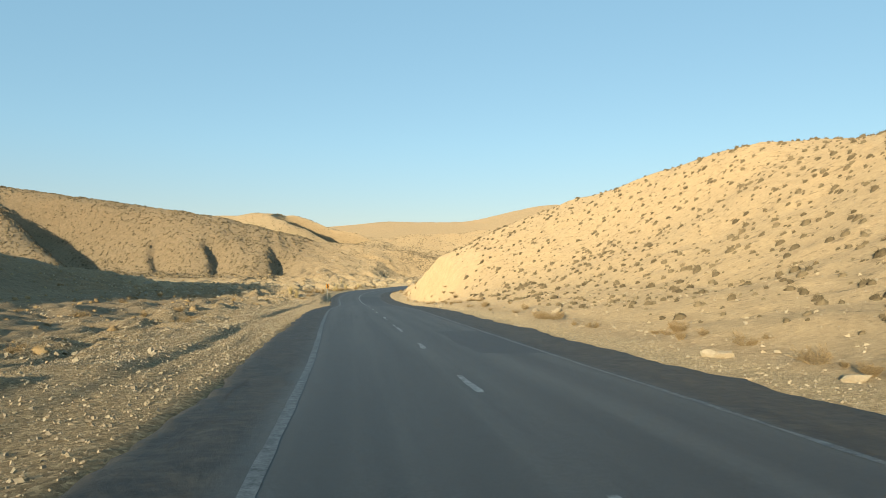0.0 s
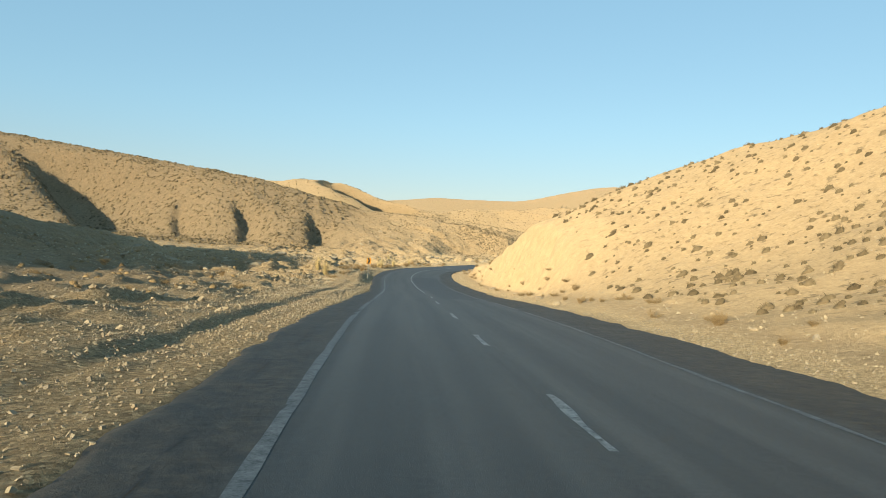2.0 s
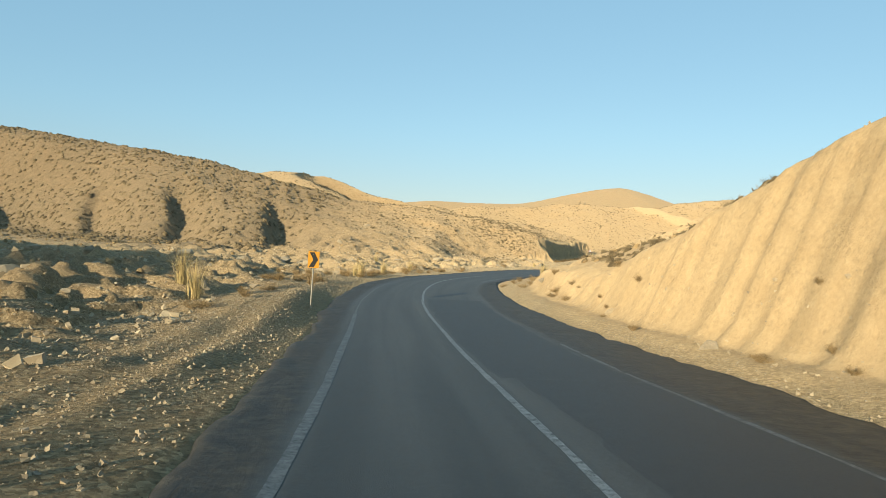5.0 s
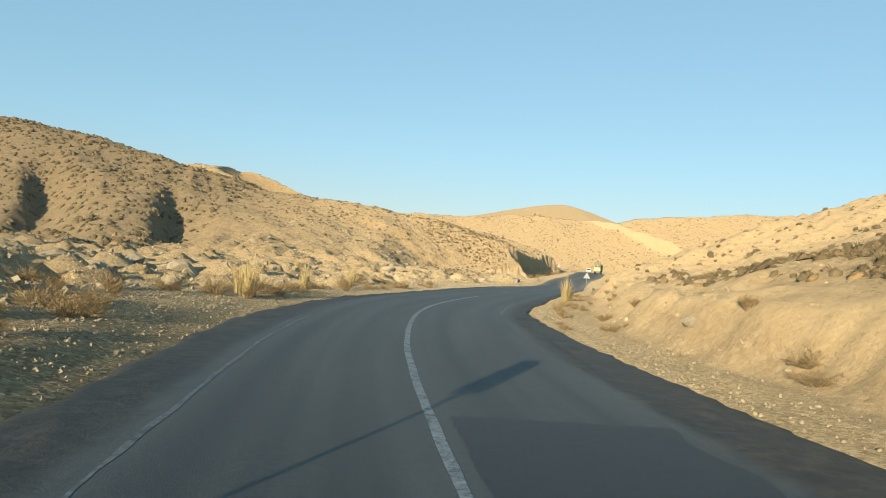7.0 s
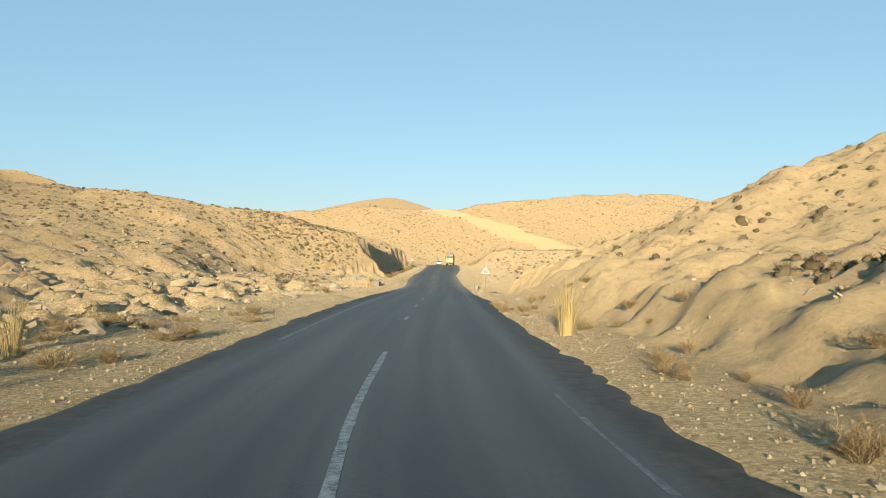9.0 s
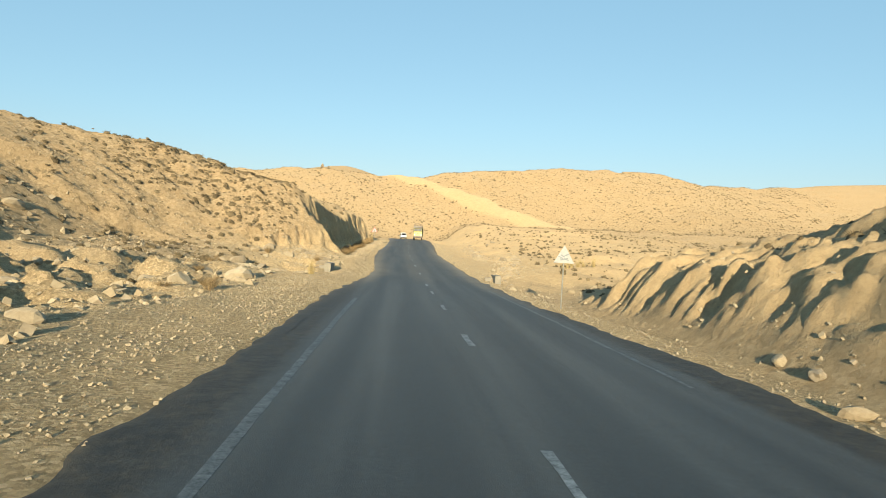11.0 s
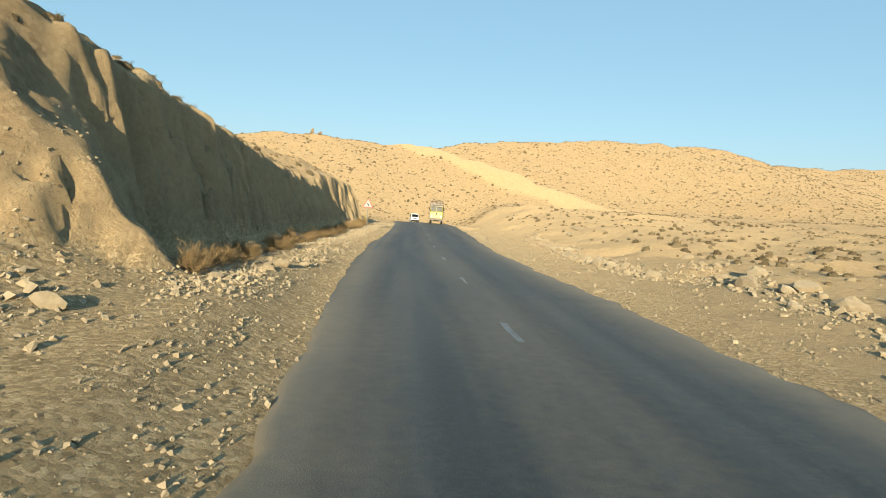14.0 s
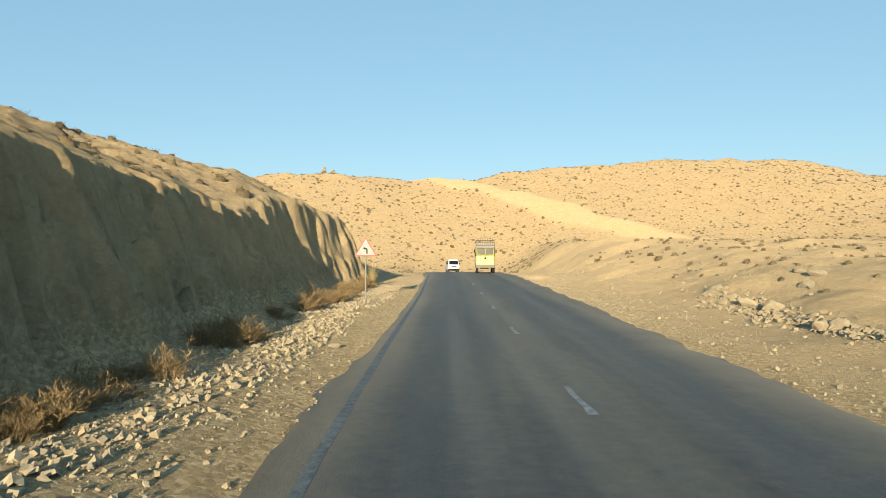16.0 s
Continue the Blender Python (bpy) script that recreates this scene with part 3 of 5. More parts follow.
    pale = 0.8 * step(7, 9, u) * step(140, 150, y) * step(222, 212, y) + 0.5 * step(9.5, 12, u) * step(150, 135, y) + 0.3 * step(-3, 25, y - d_y(np.clip(x, -420, 420)) + 70) * (y > 330)
    shelf = 0.6 * step(232, 246, y) * step(312, 305, y) * step(-9, -7.6, u) * (u < 0)
    # pale soil; its share on wall, bank and flat also paints in missing light
    sand = np.clip(0.95 * face + slide * (y > 360) + 0.95 * top + 0.6 * cliff + 0.8 * flat + pale + shelf, 0, 1)
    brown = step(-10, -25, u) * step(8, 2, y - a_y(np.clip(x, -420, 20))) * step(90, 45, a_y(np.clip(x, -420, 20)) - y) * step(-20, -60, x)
    scrub = np.clip(np.where(y > 350, 1.0, step(10.5, 14, np.abs(u))) * (1 - np.clip(sand - pale, 0, 1)) * (1 - 0.8 * gravel) * (1 - top) * (1 - cliff), 0, 1)
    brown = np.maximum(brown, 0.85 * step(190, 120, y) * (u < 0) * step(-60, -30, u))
    # beyond 650 m the dull brown puts distance haze into the soil colour
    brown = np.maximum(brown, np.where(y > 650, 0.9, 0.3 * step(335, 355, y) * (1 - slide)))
    # hill in shadow: darker brown soil paints its shade deeper
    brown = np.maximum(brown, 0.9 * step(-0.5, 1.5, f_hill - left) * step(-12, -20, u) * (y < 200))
    if rough:
        calm = step(el * (u < 0) + er * (u >= 0) + 0.3, 13, np.abs(u))
        shore = step(el * (u < 0) + er * (u >= 0) + 0.1, 8, np.abs(u)) * step(500, 330, y)
        h = h + 0.55 * fbm(x / 9, y / 9, 4, 50) * calm * step(60, 20, np.abs(y - 440)) * 0.5 + 0.30 * fbm(x / 6, y / 6, 4, 51) * calm
        lump = np.abs(fbm(x / 3.2, y / 3.2, 4, 52))
        rock = ledges(lump + 0.12 * fbm(x / 1.1, y / 1.1, 2, 57), 2.3)
        bar = ledges(np.abs(fbm(x / 3.0 + y / 40, y / 5.0, 5, 58, 0.6)), 3.0)
        h = h + wash * (1.05 * rock - 0.45) + upper * (0.42 * bar - 0.2) + 0.03 * value_noise(x / 1.4, y / 2.2, 53) * shore
        h = h + 0.3 * np.abs(fbm(x / 2.2, y / 2.2, 3, 56, 0.6)) * step(0.4, 1.5, rise) * (x > -62) * step(2.0, 4.0, into) * step(325, 312, y)
        h = h + 0.05 * value_noise(x / 2.1, y / 2.4, 55) * gravel * shore
        h = h + 0.2 * fbm(x / 0.9, y / 0.9, 3, 102, 0.6) * step(0.4, 1.2, rise) * step(236, 240, y) * step(262, 256, y) * (x > -20)
        row = -el - 1.7 + 0.25 * value_noise(y / 9, 0 * y, 59)
        heap = np.exp(-(((u - row) / 0.3) ** 2)) * (0.05 + 0.05 * value_noise(y / 2.2, 0 * y, 68)) + np.exp(-(((u - row + 1.5) / 0.4) ** 2)) * (0.04 + 0.04 * value_noise(y / 1.8, 0 * y, 69)) - 0.04 * np.exp(-(((u - row + 0.75) / 0.3) ** 2))
        h = h + heap * (u < 0) * step(5, 25, y) * step(125, 105, y)
        side_cut = 0.5 * value_noise(y / 1.7, x / 2.5, 65)
        dug = np.clip(1.5 - ((y - 234.5) / 5.0) ** 2, 0, 1) * step(-7.3, -8.0, u + side_cut) * step(-14.5, -10.5, u + side_cut)
        h = h - dug * (0.75 + 0.5 * ledges(np.abs(fbm(x / 1.6, y / 1.6, 3, 66)), 2.5))
    return h, gravel, sand, scrub, brown


def ground_z(x, y):
    return float(land(np.array([x]), np.array([y]))[0][0])


def spread(parts):
    """Steps of growing width: (end, width) pairs from 0 outwards."""
    out, v = [0.0], 0.0
    for end, width in parts:
        while v < end - 1e-6:
            v += width
            out.append(v)
    return out


def add_mesh(name, verts, faces, mat, parent=None, label="", smooth=False):
    me = bpy.data.meshes.new(name)
    verts = np.asarray(verts, np.float32).reshape(-1, 3)
    faces = np.asarray(faces, np.int32)
    k = faces.shape[1]
    me.vertices.add(len(verts))
    me.vertices.foreach_set("co", verts.ravel())
    me.loops.add(faces.size)
    me.loops.foreach_set("vertex_index", faces.ravel())
    me.polygons.add(len(faces))
    me.polygons.foreach_set("loop_start", np.arange(0, faces.size, k, dtype=np.int32))
    me.polygons.foreach_set("use_smooth", np.full(len(faces), smooth))
    me.update(calc_edges=True)
    me.materials.append(mat)
    ob = new(name, me)
    if parent is not None:
        ob.parent = parent
    return tagged(ob, label)


def add_values(ob, name, values):
    a = ob.data.attributes.new(name, "FLOAT", "POINT")
    a.data.foreach_set("value", np.asarray(values, np.float32).ravel())


def grid_faces(rows, cols):
    i = np.arange(rows - 1)[:, None] * cols + np.arange(cols - 1)[None, :]
    return np.stack([i, i + 1, i + cols + 1, i + cols], -1).reshape(-1, 4)


# ground: columns follow the road, so that banks and cuttings run along the mesh
side = spread([(4, 1.0), (6, 0.4), (15, 0.17), (24, 0.4), (48, 0.8), (112, 1.15), (130, 2.2)])
w = 2.5
while side[-1] < 3200:
    w *= 1.12
    side.append(side[-1] + w)
us = np.array([-v for v in side[:0:-1]] + side)
vs = list(np.arange(-120, -10, 4.0)) + list(np.arange(-10, 92, 0.6)) + list(np.arange(92, 136, 0.3)) + list(np.arange(136, 196, 0.5)) + list(np.arange(196, 219, 0.22)) + list(np.arange(219, 238, 0.5)) + list(np.arange(238, 313, 0.2)) + list(np.arange(313, 330, 0.5)) + list(np.arange(330, 455, 1.4))
w = 2.0
while vs[-1] < 4200:
    w *= 1.07
    vs.append(vs[-1] + w)
vs = np.array(vs)
shift = road_x(np.clip(vs, -80, 420))
gx = shift[:, None] + us[None, :]
gy = np.repeat(vs[:, None], len(us), 1)
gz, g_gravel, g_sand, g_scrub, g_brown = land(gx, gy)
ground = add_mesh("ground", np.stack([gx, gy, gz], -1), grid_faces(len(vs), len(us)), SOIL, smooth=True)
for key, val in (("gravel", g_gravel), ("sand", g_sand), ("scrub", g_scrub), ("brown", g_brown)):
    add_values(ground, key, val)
tagged(ground, "dry tan desert soil with gravel, scrub hills and road cuttings", "ground", kind="structure")

# ---------------------------------------------------------------- road
line_y = np.arange(-80, 336.01, 0.25)
centre = np.stack([road_x(line_y), line_y, road_z(line_y)], -1)
centre = np.concatenate([centre, BEND])
tangent = np.gradient(centre[:, :2], axis=0)
tangent /= np.linalg.norm(tangent, axis=1)[:, None]
normal = np.stack([tangent[:, 1], -tangent[:, 0]], -1)
run = np.concatenate([[0], np.cumsum(np.hypot(*np.diff(centre[:, :2], axis=0).T))])


def road_point(s, off, lift=0.0):
    """A point of the road's surface: metres along it, metres to the right of its centre line."""
    s = np.asarray(s, float)
    x, y, z = (np.interp(s, run, centre[:, k]) for k in range(3))
    nx, ny = np.interp(s, run, normal[:, 0]), np.interp(s, run, normal[:, 1])
    return np.stack(np.broadcast_arrays(x + nx * off, y + ny * off, z + lift + 0 * off), -1)


def run_at(y):
    return float(np.interp(y, centre[:1665, 1], run[:1665]))


ey = np.clip(centre[:, 1], -80, 336)
el = edge_left(ey) + 0.07 * value_noise(run / 0.45, 0 * run, 66) + 0.09 * fbm(run / 1.7, 0 * run, 3, 60) + 0.16 * fbm(run / 9, 0 * run, 2, 61)
er = edge_right(ey) + 0.09 * value_noise(run / 0.45, 0 * run + 9, 67) + 0.12 * fbm(run / 1.7, 0 * run + 5, 3, 62) + 0.2 * fbm(run / 9, 0 * run, 2, 63)
frac = np.concatenate([[-1.03, -1.0, -0.97], np.linspace(-0.94, 0.94, 33), [0.97, 1.0, 1.03]])
offs = np.where(frac[None, :] < 0, el[:, None], er[:, None]) * frac[None, :]
drop = 0.035 * fbm(offs / 0.7, run[:, None] / 1.3, 3, 65) * step(3.7, 4.3, np.abs(offs)) + np.where(np.abs(frac) > 1.01, -0.2, np.where(np.abs(frac) > 0.99, -0.03, 0.0))[None, :] + 0.014 * fbm(offs / 3.0, run[:, None] / 5, 2, 64)
rp = np.stack([centre[:, 0][:, None] + normal[:, 0][:, None] * offs, centre[:, 1][:, None] + normal[:, 1][:, None] * offs, centre[:, 2][:, None] + drop], -1)
road = add_mesh("road", rp, grid_faces(len(run), len(frac)), ASPHALT, smooth=True)
lane = 3.6
inner = np.abs(offs)
wheel = np.exp(-(((inner - 1.05) / 0.38) ** 2)) + np.exp(-(((inner - 2.75) / 0.38) ** 2))
out_l, out_r = el[:, None] + offs, er[:, None] - offs
late = step(200, 240, ey)[:, None]
dust = np.exp(-np.minimum(out_l, out_r) / (0.3 + 1.2 * late))
dust = np.maximum(dust, 0.62 * step(4.0, 4.6, offs) * step(160, 140, ey)[:, None])
dust = np.maximum(dust, (0.33 + 0.14 * np.exp(-((offs / 1.0) ** 2)) + 0.2 * step(2.6, 3.6, np.abs(offs))) * late)
verge = step(3.65, 3.95, inner) * (1 - late * 0.6)
add_values(road, "wheel", wheel)
add_values(road, "dust", dust)
add_values(road, "verge", verge)
add_values(road, "across", offs)
add_values(road, "along", run[:, None] + 0 * offs)
tagged(road, "worn grey two-lane asphalt road with dusty broken edges", "road", kind="structure")


def strip(name, s0, s1, off, width, mat, lift=0.004, ragged=0.0, label="", seed=0, cols=2):
    """A painted or laid strip on the road, a child of it."""
    n = max(2, int((s1 - s0) / 0.25) + 1)
    s = np.linspace(s0, s1, n)
    off = off(s) if callable(off) else off + 0 * s
    left = off - width / 2 + ragged * fbm(s / 1.3, 0 * s + seed, 3, 70 + seed)
    right = off + width / 2 + ragged * fbm(s / 1.1, 0 * s + seed + 40, 3, 71 + seed)
    pts = []
    for k in range(cols):
        o = left + (right - left) * k / (cols - 1)
        p = road_point(s, o, lift)
        p[:, 2] += 0.014 * fbm(o / 3.0, s / 5, 2, 64)
        pts.append(p)
    return add_mesh(name, np.stack(pts, 1), grid_faces(n, cols), mat, road, label)


# centre dashes, a solid line through the bend, edge lines
for y, long in ((-24, 3), (-14, 2.6), (-4, 2.6), (5, 2.6), (14.5, 2.6), (24.0, 2.3), (32.4, 3.0), (36.2, 1.6), (43.2, 3.2), (52.6, 2.6), (61.4, 3.0), (73.9, 3.2), (84.0, 3.0)):
    strip("centre_dash", run_at(y), run_at(y + long), -0.14 if 50 < y < 80 else 0.0, 0.14, PAINT, 0.004, ragged=0.045, seed=int(y + 90) % 7)
strip("centre_line", run_at(96), run_at(169), 0.0, 0.15, PAINT, 0.004, ragged=0.012, label="worn solid white centre line")
for y in (180.0, 190.2, 200.0, 209.0, 217.7, 224.0, 234.9, 244.2, 253.4, 263.7, 273.9, 283.3, 292.0, 301.4, 310.8, 320.0, 329.0):
    strip("centre_dash", run_at(y), run_at(y + 2.0), 0.0, 0.13, PAINT, 0.004, ragged=0.03, seed=int(y) % 7)
left_line = spline([(-80, -3.5), (10, -3.52), (30, -3.66), (62, -3.88), (84, -3.78), (104, -3.5), (118, -3.42), (160, -3.42), (200, -3.5), (336, -3.45)], 1)
strip("edge_line", run_at(-60), run_at(120), lambda q: left_line(np.interp(q, run, centre[:, 1])), 0.18, DULL, 0.004, ragged=0.012, label="worn white edge line")
strip("edge_line", run_at(120), run_at(144), lambda q: left_line(np.interp(q, run, centre[:, 1])), 0.07, DULL, 0.004, ragged=0.03, label="worn white edge line")
strip("edge_line", run_at(172), run_at(213), lambda q: left_line(np.interp(q, run, centre[:, 1])), 0.16, DULL, 0.004, ragged=0.012, label="worn white edge line")
strip("edge_line", run_at(268), run_at(334), lambda q: left_line(np.interp(q, run, centre[:, 1])), 0.14, DULL, 0.004, ragged=0.012, label="worn white edge line")
strip("edge_line", run_at(-60), run_at(112), 3.75, 0.12, DULL, 0.004, ragged=0.025, label="worn white edge line")
strip("edge_line", run_at(152), run_at(163), 3.4, 0.08, DULL, 0.004, ragged=0.03, label="worn white edge line")
strip("edge_line", run_at(196), run_at(222), 3.4, 0.12, DULL, 0.004, ragged=0.03, label="worn white edge line")
for y0, y1, off, wide in ((22.5, 32.5, 2.7, 2.4), (84, 104.4, 2.2, 3.0), (104.5, 130.5, 1.9, 3.3)):
    strip("repair_patch", run_at(y0), run_at(y1), off, wide, PATCH, 0.002, 0.1, "darker asphalt repair patch", int(y0), 14)
for y0, y1, off in ((10, 30, -4.7), (38, 56, -4.6), (88, 110, -4.5), (112, 124, -4.4), (44, 66, 5.4), (136, 152, 4.3), (200, 214, -4.4)):
    strip("crack", run_at(y0), run_at(y1), lambda q, o=off: o + 0.14 * fbm(q / 3.0, 0 * q + o, 3, 77), 0.018, CRACK_SHADE, 0.003, 0.008, "dark winding crack", int(y0))


# ---------------------------------------------------------------- helpers for things
def part(name, bm, mat, parent=None, label="", smooth=False):
    """Links a bmesh as one mesh object under a thing or a part."""
    me = bpy.data.meshes.new(name)
    bm.normal_update()
    bm.to_mesh(me)
    bm.free()
    me.materials.append(mat)
    if smooth:
        me.polygons.foreach_set("use_smooth", np.full(len(me.polygons), True))
    ob = new(name, me)
    if parent is not None:
        ob.parent = parent
    return tagged(ob, label)


def box(sx, sy, sz, at=(0, 0, 0), bevel=0.0, turn=None):
    bm = bmesh.new()
    bmesh.ops.create_cube(bm, size=1.0)
    bmesh.ops.scale(bm, vec=(sx, sy, sz), verts=bm.verts)
    if bevel:
        bmesh.ops.bevel(bm, geom=bm.edges[:], offset=bevel, segments=2, profile=0.6, affect="EDGES")
    if turn is not None:
        bmesh.ops.transform(bm, matrix=turn, verts=bm.verts)
    bmesh.ops.translate(bm, vec=at, verts=bm.verts)
    return bm


def tube(r, length, at=(0, 0, 0), turn=None, seg=14, r2=None):
    bm = bmesh.new()
    bmesh.ops.create_cone(bm, cap_ends=True, segments=seg, radius1=r, radius2=r if r2 is None else r2, depth=length)
    if turn is not None:
        bmesh.ops.transform(bm, matrix=turn, verts=bm.verts)
    bmesh.ops.translate(bm, vec=at, verts=bm.verts)
    return bm


def plate(points, thick, bevel=0.0):
    """A flat shape in the x-z plane, pushed out along y."""
    bm = bmesh.new()
    face = bm.faces.new([bm.verts.new((x, 0, z)) for x, z in points])
    out = bmesh.ops.extrude_face_region(bm, geom=[face])
    bmesh.ops.translate(bm, vec=(0, thick, 0), verts=[v for v in out["geom"] if isinstance(v, bmesh.types.BMVert)])
    bmesh.ops.recalc_face_normals(bm, faces=bm.faces)
    if bevel:
        bmesh.ops.bevel(bm, geom=bm.edges[:], offset=bevel, segments=1, affect="EDGES")
    return bm


def thing(name, m, label, category, group=""):
    ob = new(name)
    ob.matrix_world = m
    return tagged(ob, label, category, group)


def turned(x, y, z, rz=0.0, tilt=0.0, lean=0.0):
    return pose(x, y, z, tilt, lean, rz)


ALONG_X = pose(0, 0, 0, 0, 90, 0)
ALONG_Y = pose(0, 0, 0, 90, 0, 0)


# ---------------------------------------------------------------- road signs
def chevron_sign(x, y, rz):
    z = ground_z(x, y)
    t = thing("chevron_sign", turned(x, y, z, rz, 0, 1.0), "yellow metal chevron board with a black arrow on a post", "road sign")
    w, h, zc = 0.26, 0.385, -0.17 - z
    part("post", tube(0.036, zc + 0.6, (0, 0.05, zc / 2 - 0.1)), POST, t, "pale galvanised steel post")
    board = part("board", box(2 * w, 0.012, 2 * h, (0, 0, zc), 0.004), YELLOW, t, "yellow sheet with a dented edge")
    a = [(-0.2, 0.345), (0.03, 0.345), (0.215, 0.0), (0.03, -0.345), (-0.2, -0.345), (-0.015, 0.0)]
    arrow = plate([(px, pz + zc) for px, pz in a], 0.004)
    bmesh.ops.translate(arrow, vec=(0, -0.0115, 0), verts=arrow.verts)
    part("arrow", arrow, BLACK, board, "black chevron arrow")
    for dz in (-0.25, 0.25):
        part("bolt", tube(0.014, 0.02, (0, -0.012, zc + dz), ALONG_Y, 8), POST, board)
    return t


def warning_sign(x, y, rz, front, lean=0.0, size=0.9):
    z = ground_z(x, y)
    label = "white triangular warning sign with red border and black curve arrow" if front else "weathered white triangular sign plate with faded marks on a steel post"
    t = thing("warning_sign", turned(x, y, z - 0.02, rz, 0, lean), label, "road sign")
    zb, hgt = 2.0, size * 0.866
    part("post", tube(0.034, zb + hgt * 0.75, (0, 0.06, (zb + hgt * 0.75) / 2 - 0.15)), POST, t, "pale steel post")
    tri = lambda s, c: [(-size / 2 * s, zb + c), (size / 2 * s, zb + c), (0, zb + c + hgt * s)]
    board = part("board", plate(tri(1.0, 0.0), 0.012, 0.003), RED if front else WHITE, t)
    if front:
        inner = plate(tri(0.80, 0.065), 0.004)
        bmesh.ops.translate(inner, vec=(0, -0.0115, 0), verts=inner.verts)
        part("panel", inner, WHITE, board, "white panel inside the red border")
        bar = [(0.03, 0.12), (0.085, 0.12), (0.085, 0.30), (0.05, 0.36), (-0.02, 0.385), (-0.02, 0.425), (-0.12, 0.355), (-0.02, 0.285), (-0.02, 0.325), (0.015, 0.315), (0.03, 0.28)]
        arrow = plate([(px, pz + zb) for px, pz in bar], 0.003)
        bmesh.ops.translate(arrow, vec=(0, -0.0155, 0), verts=arrow.verts)
        part("arrow", arrow, BLACK, board, "black arrow bending left")
    else:
        rng = random.Random(4)
        for k in range(8):
            px, pz = rng.uniform(-0.17, 0.17), zb + rng.uniform(0.12, 0.42)
            m = box(rng.uniform(0.08, 0.24), 0.003, 0.05, (0, 0, 0), 0, pose(0, 0, 0, 0, rng.uniform(-40, 40), 0))
            bmesh.ops.translate(m, vec=(px, -0.003, pz), verts=m.verts)
            part("faded_mark", m, FADED, board)
        part("brace", box(0.5, 0.02, 0.04, (0, 0.022, zb + 0.2), 0.004), POST, t)
    return t


chevron_sign(-19.5, 120.6, 5)
warning_sign(6.55, 211.6, -22, False, 1.0)
warning_sign(19.75, 296.5, -14, True, 0.0, 1.04)


# ---------------------------------------------------------------- stones
def stone_mesh(name, seed, flat=0.7, cuts=1):
    """An angular broken stone about 1 m across."""
    rng = random.Random(seed)
    bm = bmesh.new()
    bmesh.ops.create_icosphere(bm, subdivisions=cuts + 1, radius=0.5)
    for v in bm.verts:
        n = noise.noise(v.co * 2.1 + Vector((seed * 3.7, 0, 0)))
        v.co *= 1.0 + 0.45 * n + rng.uniform(-0.06, 0.06)
    for k in range(5):
        d = Vector((rng.uniform(-1, 1), rng.uniform(-1, 1), rng.uniform(-0.5, 1))).normalized()
        lim = rng.uniform(0.26, 0.4)
        for v in bm.verts:
            over = v.co.dot(d) - lim
            if over > 0:
                v.co -= d * over * 0.92
    bmesh.ops.scale(bm, vec=(1.25, 0.95, flat), verts=bm.verts)
    me = bpy.data.meshes.new(name)
    bm.to_mesh(me)
    bm.free()
    me.materials.append(ROCK)
    return me


STONES = [stone_mesh("stone", k, 0.55 + 0.08 * (k % 4)) for k in range(8)]


def put_stone(x, y, size, rng, label, group, name="rock", sink=0.22):
    ob = new(name, rng.choice(STONES))
    q = Euler((rng.uniform(-0.3, 0.3), rng.uniform(-0.3, 0.3), rng.uniform(0, 6.28)))
    sc = Vector((size, size * rng.uniform(0.75, 1.1), size * rng.uniform(0.7, 1.1)))
    ob.matrix_world = Matrix.LocRotScale((x, y, ground_z(x, y) + size * (0.3 - sink)), q, sc)
    return tagged(ob, label, "rock", group)


rng = random.Random(11)
# boulders of the wash on the left
for k in range(150):
    y = rng.uniform(104, 238)
    u = -rng.uniform(11, 44) if rng.random() < 0.8 else -rng.uniform(9.5, 14)
    x = float(road_x(y)) + u
    if float(a_y(np.array(max(-420, x)))) - y < 14:
        continue
    put_stone(x, y, rng.choice((0.35, 0.5, 0.7, 0.9, 1.2, 1.6, 2.0)) * rng.uniform(0.8, 1.2), rng, "pale tan limestone boulder lying in the dry wash", "wash boulders", sink=0.3)
# stones along the left shoulder and in the open ground
for k in range(34):
    y = rng.uniform(4, 240)
    x = float(road_x(y)) - rng.uniform(6.6, 22)
    put_stone(x, y, rng.uniform(0.12, 0.42), rng, "small pale stone on the gravel verge", "verge stones")
for k in range(22):
    y = rng.uniform(246, 308)
    x = float(road_x(y)) - rng.uniform(4.6, 6.9)
    put_stone(x, y, rng.choice((0.12, 0.15, 0.2, 0.25, 0.35)) * rng.uniform(0.8, 1.2), rng, "sharp broken stone fallen from the cutting", "cutting stones")
# right-hand side
for k in range(36):
    y = rng.uniform(8, 206)
    x = float(road_x(y)) + float(RIGHT[0][0](y)) + rng.uniform(-1.4, 1.2)
    put_stone(x, y, rng.choice((0.2, 0.25, 0.3, 0.5, 0.7)) * rng.uniform(0.8, 1.2), rng, "tan stone at the foot of the slope", "slope-foot stones")
for k in range(26):
    y = rng.uniform(226, 310)
    x = float(road_x(y)) + 6.0 + (7.5 + 0.04 * (y - 226)) * rng.random() ** 0.7
    put_stone(x, y, rng.choice((0.15, 0.2, 0.25, 0.4, 0.6)) * rng.uniform(0.8, 1.2), rng, "tan boulder dumped beside the road", "roadside boulders")
for k in range(44):
    y = rng.uniform(257, 290)
    x = float(road_x(y)) + 8.7 + 0.05 * (y - 260) + rng.uniform(-0.5, 0.5)
    put_stone(x, y, rng.uniform(0.3, 0.8), rng, "brown broken boulder in a row along the flat", "boulder row")
